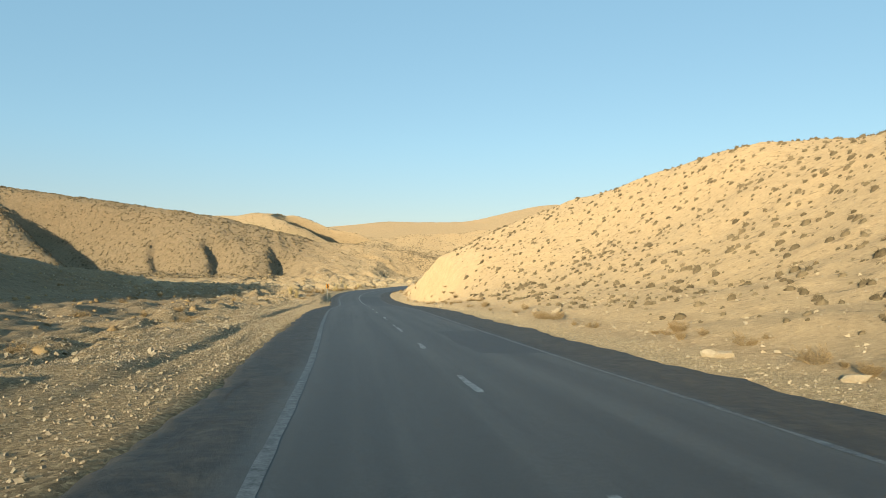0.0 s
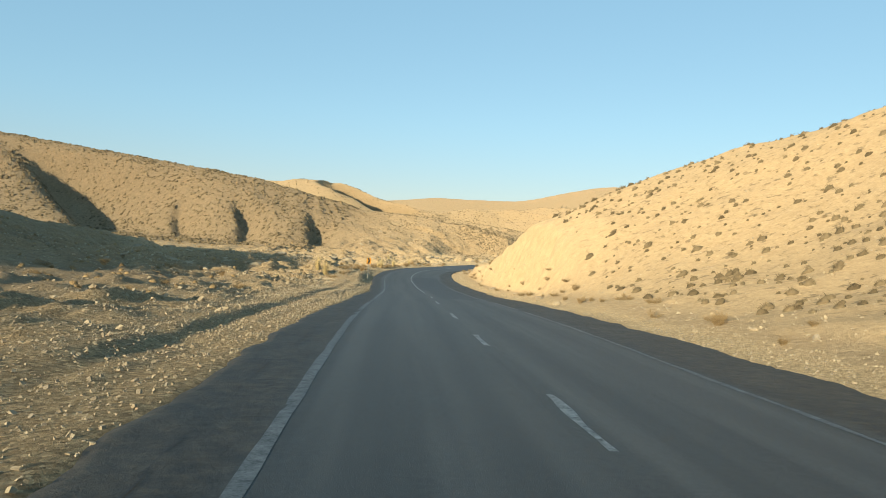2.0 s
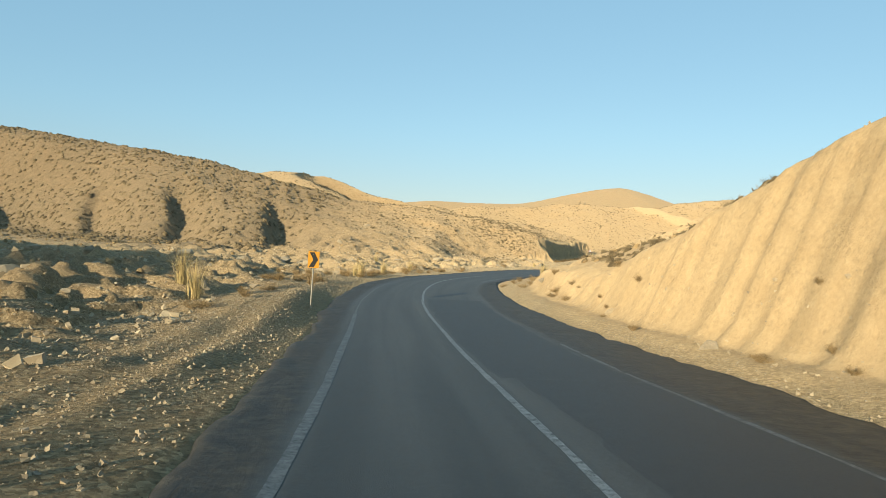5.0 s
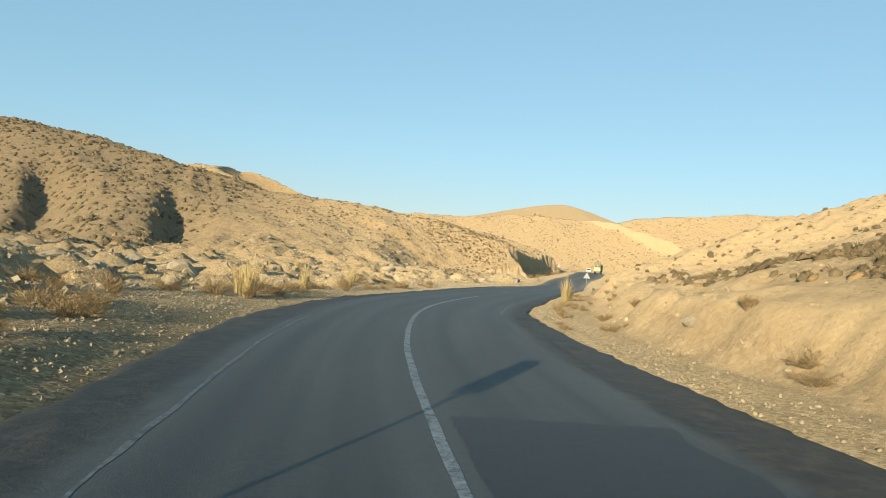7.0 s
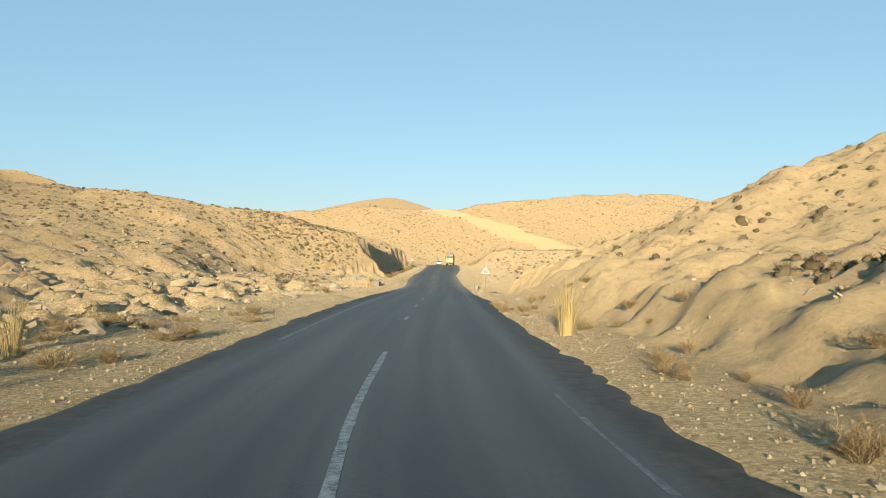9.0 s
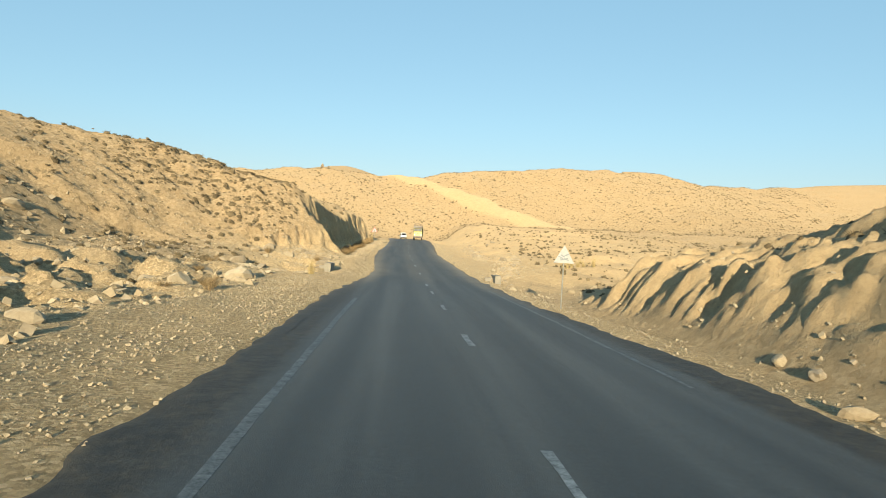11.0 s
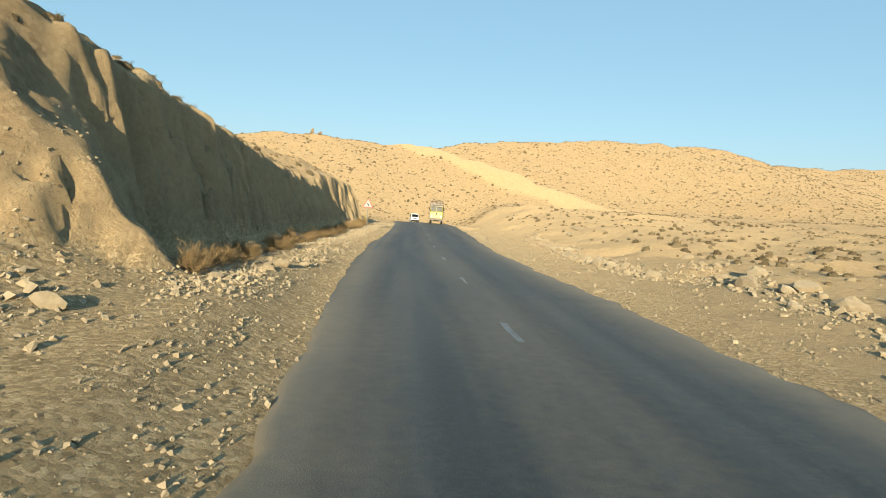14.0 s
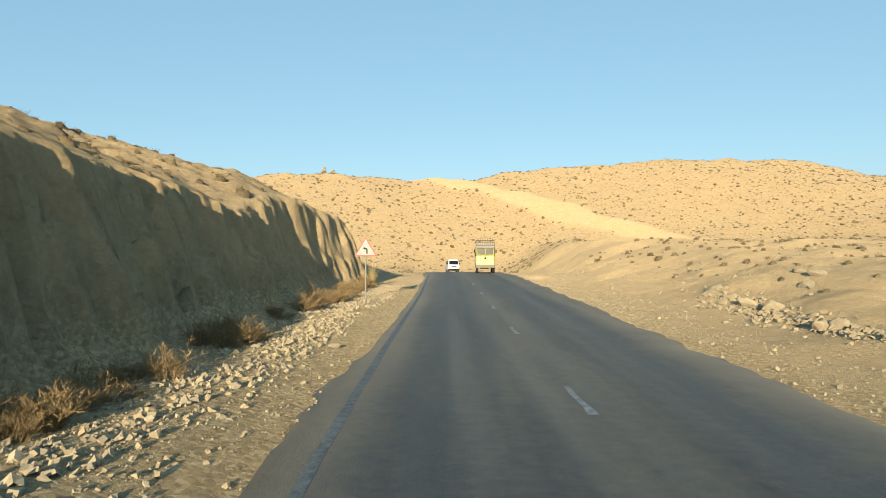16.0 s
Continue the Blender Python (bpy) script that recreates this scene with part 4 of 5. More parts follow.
for x, y, size in ((12.5, 231.6, 1.3), (12.3, 228.6, 0.75), (11.2, 226.0, 0.5), (3.0, 243.6, 0.55), (7.1, 252.6, 0.5), (8.0, 254.6, 0.42), (6.6, 251.2, 0.36), (9.1, 257.6, 0.4), (-17.3, 175.5, 0.5), (-0.7, 231.2, 0.9), (-1.5, 233.4, 1.3), (-0.5, 234.6, 1.0), (-2.7, 234.8, 1.2), (0.6, 236.4, 1.0), (1.8, 237.8, 0.8), (-3.8, 236.4, 0.9)):
    put_stone(x, y, size, rng, "large pale block of stone by the culvert", "culvert blocks")
dump = random.Random(37)
for x, y, size in ((15.2, 235.2, 0.9), (13.1, 231.4, 0.46), (17.0, 239.9, 0.9), (17.9, 240.6, 0.6), (22.9, 249.6, 1.05), (22.4, 251.5, 1.0), (24.5, 253.4, 0.85), (21.7, 247.1, 0.9), (17.2, 252.6, 0.32)):
    put_stone(x, y, size, dump, "pale rounded boulder at the edge of the gravel shoulder", "shoulder boulders")
for x, y, size in ((0.0, 243.4, 1.2), (1.6, 240.7, 0.95), (-1.2, 241.2, 1.2), (-2.7, 242.6, 1.3), (-3.9, 241.0, 1.0), (0.5, 242.6, 0.6)):
    put_stone(x, y, size, dump, "large pale block of stone in the dry ditch", "ditch blocks", sink=0.3)
for k in range(34):
    y = dump.uniform(236, 258)
    x = float(road_x(y)) + 7.6 + 0.17 * (y - 236) + dump.gauss(0, 0.55)
    put_stone(x, y, dump.choice((0.2, 0.25, 0.3, 0.4, 0.55)) * dump.uniform(0.8, 1.2), dump, "tan broken boulder heaped along the gravel shoulder", "shoulder boulders")


def loose_stones(name, spots, sizes, seed, label, mat=None):
    """Uncounted small stones in one mesh: each a skewed broken block."""
    r = np.random.RandomState(seed)
    n = len(spots)
    base = np.array([(i, j, k) for k in (-0.55, 0.55) for i, j in ((-0.7, -0.7), (0.7, -0.7), (0.7, 0.7), (-0.7, 0.7))], float)
    v = base[None] * r.uniform(0.48, 1.15, (n, 8, 1)) * r.uniform(0.5, 1.1, (n, 1, 3))
    for i, j, most in ((1, 2, 0.9), (0, 2, 0.9), (0, 1, 3.14)):
        a = r.uniform(-most, most, n)
        c, s = np.cos(a)[:, None], np.sin(a)[:, None]
        p, q = v[:, :, i] * c - v[:, :, j] * s, v[:, :, i] * s + v[:, :, j] * c
        v[:, :, i], v[:, :, j] = p, q
    v *= sizes[:, None, None]
    z = land(spots[:, 0], spots[:, 1])[0]
    v += np.stack([spots[:, 0], spots[:, 1], z + 0.15 * sizes], -1)[:, None]
    quad = np.array([(0, 1, 5, 4), (1, 2, 6, 5), (2, 3, 7, 6), (3, 0, 4, 7), (4, 5, 6, 7)])
    f = (np.arange(n)[:, None, None] * 8 + quad[None]).reshape(-1, 4)
    return tagged(add_mesh(name, v, f, mat or GRAVEL), label, "gravel", kind="stuff")


r = np.random.RandomState(5)
n = 52000
y = r.uniform(-2, 330, n)
u = -edge_left(y) - 0.1 - 11.5 * r.beta(1.0, 1.7, n)
keep = ~((y > 250) & (u < -8.0)) & ((y < 190) | (fbm(y / 3.1, u / 1.3, 3, 61) + 0.9 * r.rand(n) > 0.35))
loose_stones("gravel", np.stack([road_x(y) + u, y], -1)[keep], (0.015 + 0.05 * r.rand(n) ** 3.2)[keep], 6, "loose grey and tan gravel on the verge")
n = 20000
y = r.uniform(244, 310, n)
u = -4.9 - 2.3 * r.beta(1.6, 1.5, n) - 0.25 * value_noise(y / 2.5, 0 * y, 50)
keep = fbm(y / 2.2, u / 0.9, 3, 63) + 0.9 * r.rand(n) > 0.3
loose_stones("rubble", np.stack([road_x(y) + u, y], -1)[keep], (0.011 + 0.09 * r.rand(n) ** 6)[keep], 7, "pale angular rubble below the cutting", RUBBLE)
n = 24000
y = r.uniform(0, 330, n)
u = edge_right(y) + 0.1 + 4.5 * r.beta(1.0, 1.8, n)
loose_stones("gravel", np.stack([road_x(y) + u, y], -1), 0.015 + 0.05 * r.rand(n) ** 5, 8, "loose tan gravel on the verge")
n = 15000
y = r.uniform(-2, 150, n)
u = -edge_left(y) - 0.4 - 9.5 * r.beta(1.1, 1.2, n)
loose_stones("gravel", np.stack([road_x(y) + u, y], -1), 0.02 + 0.055 * r.rand(n) ** 3.2, 13, "larger broken stones among the verge gravel")
n = 18000
y = r.uniform(192, 250, n)
u = -edge_left(y) - 0.2 - 7.5 * r.beta(1.0, 1.3, n)
keep = (u > -8.6) & (fbm(y / 2.6, u / 1.2, 3, 62) + 0.8 * r.rand(n) > 0.45)
loose_stones("gravel", np.stack([road_x(y) + u, y], -1)[keep], (0.010 + 0.055 * r.rand(n) ** 5)[keep], 12, "broken tan stones thick on the verge", RUBBLE)
n = 12000
y = r.uniform(0, 112, n)
u = -8.5 - 26 * r.beta(1.0, 1.5, n)
keep = fbm(y / 4.0, u / 3.0, 3, 67) + 0.9 * r.rand(n) > 0.4
loose_stones("rubble", np.stack([road_x(y) + u, y], -1)[keep], (0.025 + 0.14 * r.rand(n) ** 5)[keep], 14, "broken tan stones strewn over the valley floor", RUBBLE)
n = 9000
y = r.uniform(95, 240, n)
u = -r.uniform(9, 46, n)
loose_stones("rubble", np.stack([road_x(y) + u, y], -1), 0.05 + 0.25 * r.rand(n) ** 4, 9, "broken stones strewn over the dry wash", RUBBLE)


r = np.random.RandomState(15)
n = 6000
x, y = r.uniform(-34, 3, n), r.uniform(226, 250, n)
loose_stones("rubble", np.stack([x, y], -1)[x < road_x(y) - 8.5], (0.02 + 0.09 * r.rand(n) ** 5)[x < road_x(y) - 8.5], 16, "broken stone strewn over the hill foot", RUBBLE)
n = 3000
x = r.uniform(-22, 4, n)
y = a_y(x) - 6.2 - 0.75 * np.clip(2.5 - x, 0, 5) - 1.0 - 6.0 * r.beta(1.0, 2.2, n)
keep = (x - road_x(y) < -8.0) & (fbm(x / 2.0, y / 2.0, 2, 64) + 0.8 * r.rand(n) > 0.3)
loose_stones("rubble", np.stack([x, y], -1)[keep], (0.02 + 0.1 * r.rand(n) ** 4)[keep], 19, "broken stone fallen below the scarp", RUBBLE)
n = 9000
y = r.uniform(-5, 215, n)
u = RIGHT[0][0](y) + 32 * r.beta(1.0, 2.2, n)
loose_stones("rubble", np.stack([road_x(y) + u, y], -1), 0.02 + 0.1 * r.rand(n) ** 5, 17, "small stones strewn over the slope", RUBBLE)
n = 2200
y = r.uniform(256, 292, n)
u = 8.7 + 0.05 * (y - 260) + 0.55 * r.normal(size=n)
loose_stones("rubble", np.stack([road_x(y) + u, y], -1), 0.03 + 0.16 * r.rand(n) ** 3, 20, "broken brown rubble among the boulder row", GRAVEL)
heap = np.random.RandomState(53)
n = 900
x, y = 0.6 + 1.5 * heap.normal(size=n), 242.8 + 2.2 * heap.normal(size=n)
keep = (x < road_x(y) - 6.0) & (y < 245.5)
loose_stones("rubble", np.stack([x, y], -1)[keep], (0.025 + 0.14 * heap.rand(n) ** 4)[keep], 22, "pale broken rubble tipped in the dry ditch", RUBBLE)
n = 1500
y = heap.uniform(234, 259, n)
u = 7.5 + 0.17 * (y - 236) + 0.7 * heap.normal(size=n)
loose_stones("rubble", np.stack([road_x(y) + u, y], -1), 0.025 + 0.13 * heap.rand(n) ** 4, 21, "broken tan rubble along the gravel shoulder", RUBBLE)
n = 4500
y = r.uniform(218, 325, n)
u = edge_right(y) + 0.8 + 30 * r.beta(1.0, 2.0, n)
loose_stones("rubble", np.stack([road_x(y) + u, y], -1), 0.018 + 0.11 * r.rand(n) ** 6, 18, "stones strewn over the sandy flat", RUBBLE)


# ---------------------------------------------------------------- plants
def scatter(name, spots, sizes, leaves, mat, seed, label, category, tall=0.55, rings=4):
    """Uncounted low shrubs in one mesh: each a lumpy rounded clump with loose twigs standing out of it."""
    r = np.random.RandomState(seed)
    n, seg = len(spots), 6
    z = land(spots[:, 0], spots[:, 1])[0]
    tilt_x = np.clip(land(spots[:, 0] + 0.7, spots[:, 1])[0] - land(spots[:, 0] - 0.7, spots[:, 1])[0], -0.8, 0.8) / 1.4
    tilt_y = np.clip(land(spots[:, 0], spots[:, 1] + 0.7)[0] - land(spots[:, 0], spots[:, 1] - 0.7)[0], -0.8, 0.8) / 1.4
    level = ((1.0, -0.12), (0.95, 0.4), (0.62, 0.85), (0.2, 1.02)) if rings == 4 else ((1.0, -0.12), (0.85, 0.62), (0.3, 1.0))
    wide = sizes * r.uniform(0.75, 1.25, n)
    long, turn = r.uniform(0.65, 1.0, (n, 1, 1)), r.uniform(0, 6.28, (n, 1, 1))
    a = np.arange(seg)[None, None] * (6.2832 / seg) + 0.5 * np.arange(rings)[None, :, None] + turn + r.uniform(-0.25, 0.25, (n, rings, seg))
    core = 0.82 if leaves > 5 else 1.0
    rad = core * np.array([k for k, _ in level])[None, :, None] * r.uniform(0.62, 1.25, (n, rings, seg)) * wide[:, None, None]
    up = np.array([k for _, k in level])[None, :, None] * r.uniform(0.75, 1.2, (n, rings, seg)) * (core * wide * tall)[:, None, None]
    dx, dy = np.cos(a) * rad, np.sin(a) * rad * long
    c = np.stack([spots[:, 0, None, None] + dx, spots[:, 1, None, None] + dy, z[:, None, None] + up + dx * tilt_x[:, None, None] + dy * tilt_y[:, None, None]], -1).reshape(n, -1, 3)
    quads = [(k * seg + i, k * seg + (i + 1) % seg, (k + 1) * seg + (i + 1) % seg, (k + 1) * seg + i) for k in range(rings - 1) for i in range(seg)]
    t = (rings - 1) * seg
    quads += [(t, t + 1, t + 2, t + 3), (t, t + 3, t + 4, t + 5)]
    f = (np.arange(n)[:, None, None] * (rings * seg) + np.array(quads)[None]).reshape(-1, 4)
    # twigs
    a, lean = r.uniform(0, 6.28, (n, leaves)), r.uniform(0.3, 1.2, (n, leaves))
    out = np.stack([np.cos(a) * lean, np.sin(a) * lean, r.uniform(0.35, 1.0, (n, leaves)) * tall * 1.5 + 0.1], -1)
    flat = np.cross(out, r.normal(size=(n, leaves, 3)))
    flat /= np.linalg.norm(flat, axis=-1)[..., None] + 1e-6
    o = np.stack([spots[:, 0], spots[:, 1], z], -1)[:, None]
    w = wide[:, None, None]
    v = np.stack([o + out * w * 0.3 - flat * w * 0.035, o + out * w * 0.3 + flat * w * 0.035, o + out * w * 0.85 + flat * w * 0.008, o + out * w * 0.85 - flat * w * 0.008], 2)
    g = n * rings * seg + np.arange(n * leaves)[:, None] * 4 + np.array([0, 1, 2, 3])[None]
    return tagged(add_mesh(name, np.concatenate([c.reshape(-1, 3), v.reshape(-1, 3)]), np.concatenate([f, g]), mat, smooth=True), label, category, kind="stuff")


def shrub_spots(n, x0, x1, y0, y1, seed, need=0.45):
    r = np.random.RandomState(seed)
    x, y = r.uniform(x0, x1, n), r.uniform(y0, y1, n)
    _, gravel, sand, scrub, _ = land(x, y, False)
    patchy = 0.5 + 0.5 * value_noise(x / 11, y / 11, 80)
    keep = (scrub > need) & (r.rand(n) < 0.6 + 0.4 * patchy)
    return np.stack([x, y], -1)[keep], r


spots, r = shrub_spots(8500, 2, 75, -8, 150, 21)
scatter("slope_scrub", spots, 0.12 + 0.26 * r.rand(len(spots)) ** 1.8, 34, SCRUB, 22, "low dry scrub dotted over the tan slope", "scrub", 0.8)
spots, r = shrub_spots(2600, -6, 14, 114, 168, 43, 0.3)
scatter("slope_scrub", spots, 0.12 + 0.28 * r.rand(len(spots)) ** 1.6, 34, SCRUB, 44, "thick grey-brown scrub on the bank above the cut", "scrub", 0.75)
spots, r = shrub_spots(6500, -12, 90, 140, 330, 23, 0.15)
scatter("slope_scrub", spots, 0.12 + 0.26 * r.rand(len(spots)) ** 1.8, 30, SCRUB, 24, "low dry scrub dotted over the tan slope", "scrub", 0.75)
spots, r = shrub_spots(6500, -50, 18, 228, 312, 35, 0.2)
crest = 1 - 0.5 * step(254, 258, spots[:, 1]) * step(-24, -16, spots[:, 0] - road_x(spots[:, 1]))
scatter("slope_scrub", spots, (0.1 + 0.28 * r.rand(len(spots)) ** 1.7) * crest, 34, SCRUB, 36, "grey-brown scrub clumps on the hill above the cutting", "scrub", 0.55)
r = np.random.RandomState(41)
x, y = r.uniform(-16, 8, 2600), r.uniform(240, 262, 2600)
above = a_y(x) - y - 6.2 - 0.75 * np.clip(2.5 - x, 0, 5)
keep = (above < -0.8) & (x - road_x(y) < -11.2)
spots = np.stack([x, y], -1)[keep]
scatter("slope_scrub", spots, 0.08 + 0.2 * r.rand(len(spots)) ** 1.8, 34, SCRUB, 42, "small scrub clumps on the slope above the scarp", "scrub", 0.55)
spots, r = shrub_spots(15000, -200, -49, 200, 312, 25, 0.3)
scatter("slope_scrub", spots, 0.2 + 0.34 * r.rand(len(spots)) ** 1.8, 2, SCRUB, 26, "dense low dry scrub on the long hill", "scrub", 0.7, 3)
spots, r = shrub_spots(20000, -120, 260, 335, 448, 27)
scatter("slope_scrub", spots, 0.13 + 0.3 * r.rand(len(spots)) ** 2, 2, SCRUB, 28, "low dry scrub on the far hillside", "scrub", 0.65, 3)
spots, r = shrub_spots(5200, -90, 0, 10, 215, 29, 0.2)
scatter("valley_scrub", spots, 0.1 + 0.26 * r.rand(len(spots)) ** 2, 14, BUSH, 30, "low brown scrub on the valley floor", "scrub", 0.8)


def bush_mesh(name, seed, mat, blades, tall, wide):
    """A dry bush: many thin forking twigs from one foot."""
    rng = random.Random(seed)
    verts, faces = [], []

    def twig(p, d, length, w):
        q = p + d * length
        s = d.cross(Vector((rng.uniform(-1, 1), rng.uniform(-1, 1), rng.uniform(-1, 1)))).normalized() * w
        i = len(verts)
        verts.extend([p - s, p + s, q + s * 0.4, q - s * 0.4])
        faces.append((i, i + 1, i + 2, i + 3))
        return q

    for k in range(blades):
        a, lean = rng.uniform(0, 6.28), rng.random() ** 0.7 * wide
        d = Vector((math.cos(a) * lean, math.sin(a) * lean, tall)).normalized()
        p = Vector((math.cos(a) * 0.12 * wide, math.sin(a) * 0.12 * wide, -0.03))
        length = rng.uniform(0.45, 1.0)
        p = twig(p, d, length * 0.55, 0.011)
        for j in range(6):
            e = (d * 0.7 + Vector((rng.uniform(-1, 1), rng.uniform(-1, 1), rng.uniform(-0.4, 0.6)))).normalized()
            q = twig(p - d * length * 0.4 * rng.random(), e, length * rng.uniform(0.15, 0.4), 0.005)
            for i in range(3):
                e2 = (e + Vector((rng.uniform(-0.9, 0.9), rng.uniform(-0.9, 0.9), rng.uniform(-0.3, 0.6)))).normalized()
                twig(q - e * length * 0.15 * rng.random(), e2, length * 0.15, 0.007)
    me = bpy.data.meshes.new(name)
    me.from_pydata(verts, [], faces)
    me.materials.append(mat)
    return me


def reed_mesh(name, seed, blades=150):
    """A tussock of tall straw-coloured reed, each stem bending outwards."""
    rng = random.Random(seed)
    verts, faces = [], []
    for k in range(blades):
        a, lean = rng.uniform(0, 6.28), rng.random() ** 1.5 * 0.62
        foot = Vector((math.cos(a), math.sin(a), 0)) * rng.uniform(0, 0.28)
        hgt = rng.uniform(0.6, 1.55)
        s = Vector((-math.sin(a), math.cos(a), 0)) * rng.uniform(0.006, 0.012)
        i = len(verts)
        for j in range(4):
            t = j / 3
            c = foot + Vector((math.cos(a), math.sin(a), 0)) * lean * hgt * t * t + Vector((0, 0, hgt * (t - 0.12 * lean * t * t) - 0.04))
            w = s * (1.1 - 0.9 * t)
            verts.extend([c - w, c + w])
        for j in range(3):
            faces.append((i + 2 * j, i + 2 * j + 1, i + 2 * j + 3, i + 2 * j + 2))
    me = bpy.data.meshes.new(name)
    me.from_pydata(verts, [], faces)
    me.materials.append(STRAW)
    return me


BUSHES = [bush_mesh("dry_bush", 100 + k, BUSH, 36, 0.9, 0.9) for k in range(4)]
LOW = [bush_mesh("dry_bush", 120 + k, BUSH, 36, 0.5, 1.2) for k in range(3)]
REEDS = [reed_mesh("reed_clump", 140 + k) for k in range(3)]


def put_plant(meshes, name, x, y, size, rng, label, category, group):
    ob = new(name, rng.choice(meshes))
    ob.matrix_world = Matrix.LocRotScale((x, y, ground_z(x, y)), Euler((0, 0, rng.uniform(0, 6.28))), Vector((size, size, size * rng.uniform(0.85, 1.15))))
    return tagged(ob, label, category, group)


rng = random.Random(31)
# bushes below the cutting
for k in range(95):
    y = 248 + 60 * rng.random()
    x = float(road_x(y)) - rng.uniform(6.7, 8.0)
    put_plant(BUSHES if rng.random() < 0.6 else LOW, "dry_bush", x, y, rng.uniform(0.45, 1.0), rng, "brown dry twiggy bush at the foot of the cutting", "bush", "bushes below the cutting")
# bushes on the left verge and in the wash
for k in range(96):
    y = rng.uniform(20, 242) if k < 45 else rng.uniform(124, 190)
    x = float(road_x(y)) - (rng.uniform(6.4, 10.5) if k >= 45 else rng.uniform(8.2, 14) if y > 110 else rng.uniform(12, 30))
    put_plant(LOW if rng.random() < 0.6 else BUSHES, "dry_bush", x, y, rng.uniform(0.5, 1.05), rng, "low brown dry bush on the stony verge", "bush", "verge bushes")
# bushes at the foot of the right-hand slope, thickest where the road leaves the bend
for k in range(112):
    y = rng.uniform(8, 140) if k < 70 else rng.uniform(146, 192)
    x = float(road_x(y)) + float(RIGHT[0][0](y)) + (rng.uniform(-0.9, 1.6) if k < 70 else rng.uniform(-2.6, 1.4))
    put_plant(LOW if rng.random() < 0.5 else BUSHES, "dry_bush", x, y, rng.uniform(0.3, 0.8), rng, "brown dry bush at the foot of the slope", "bush", "slope-foot bushes")
for x, y, size in ((-24.6, 119.5, 1.35), (-26.0, 121.3, 1.2), (-22.3, 149.0, 1.3), (-23.0, 150.2, 1.0), (-20.2, 170.0, 0.95), (-1.4, 228.9, 0.82), (-4.4, 172.3, 1.25), (-3.9, 173.2, 1.1), (-25.5, 178.0, 0.9), (-21.8, 159.5, 1.05), (22.4, 238.4, 0.55), (23.1, 238.9, 0.6), (23.9, 239.3, 0.5), (24.6, 240.2, 0.62), (25.3, 240.6, 0.55), (26.3, 241.6, 0.6), (27.2, 242.3, 0.5), (24.9, 238.2, 0.65), (21.5, 237.6, 0.45), (22.5, 309.0, 0.9)):
    put_plant(REEDS, "reed_clump", x, y, size, rng, "tall clump of straw-coloured dry reeds", "reeds", "reed clumps")


# a crumpled plastic bag caught among the bushes
bm = bmesh.new()
bmesh.ops.create_icosphere(bm, subdivisions=4, radius=0.2)
for v in bm.verts:
    q = v.co * 6
    v.co *= 1.0 + 0.5 * noise.noise(q) + 0.25 * abs(noise.noise(q * 2.7))
    v.co.z = max(v.co.z, -0.1) * 0.9
bag = part("plastic_bag", bm, simple("white_plastic", (0.7, 0.7, 0.68), 0.35, 0, 0.1, 6), None, "crumpled white plastic bag lying among dry bushes")
bag.location = (9.75, 270.4, ground_z(9.75, 270.4) + 0.09)
tagged(bag, "crumpled white plastic bag lying among dry bushes", "plastic bag")


# ---------------------------------------------------------------- culverts
def block(sx, sy, sz, seed, chips=0.03):
    """A cast block with worn, chipped edges."""
    bm = box(sx, sy, sz, (0, 0, 0), min(sx, sy, sz) * 0.06)
    bmesh.ops.subdivide_edges(bm, edges=[e for e in bm.edges if e.calc_length() > 0.25], cuts=3, use_grid_fill=True)
    for v in bm.verts:
        v.co += Vector((noise.noise(v.co * 3 + Vector((seed, 0, 0))), noise.noise(v.co * 3 + Vector((0, seed, 0))), noise.noise(v.co * 3 + Vector((0, 0, seed))))) * chips
    return bm


def parapet(x, y, z, rz, length, label):
    t = thing("culvert_parapet", turned(x, y, z, rz), label, "culvert wall")
    part("wall", block(0.42, length, 0.7, 1.0), CONCRETE, t).location = (0, 0, 0.2)
    part("footing", block(0.75, length + 0.5, 0.3, 2.0), CONCRETE, t).location = (-0.08, 0, -0.3)
    part("end_block", block(0.6, 0.45, 0.5, 3.0), CONCRETE, t, "broken end block").location = (-0.45, length * 0.2, 0.1)
    return t


parapet(0.4, 232.4, -0.3, -15.5, 3.3, "low chipped concrete parapet over a roadside culvert")
parapet(12.15, 230.8, -0.68, -17, 2.6, "low weathered concrete parapet half buried beside the road")


def culvert_mouth(x, y, rz):
    z = ground_z(x, y)
    t = thing("culvert", turned(x, y, z - 0.75, rz), "dark stone culvert mouth under the road edge", "culvert")
    for side_x in (-0.75, 0.75):
        part("side_wall", block(0.4, 1.5, 0.9, side_x), ROCK, t).location = (side_x, 0, 0.15)
    part("lintel", block(2.0, 0.6, 0.2, 5.0), ROCK, t).location = (0, -0.4, 0.64)
    # near-black block closes the mouth, its colour standing in for the shade inside
    part("shade_block", block(1.2, 0.2, 0.8, 6.0), CRACK_SHADE, t, "dark block painting the shade inside the opening").location = (0, 0.65, 0.15)
    return t


culvert_mouth(-3.2, 174.4, 30)

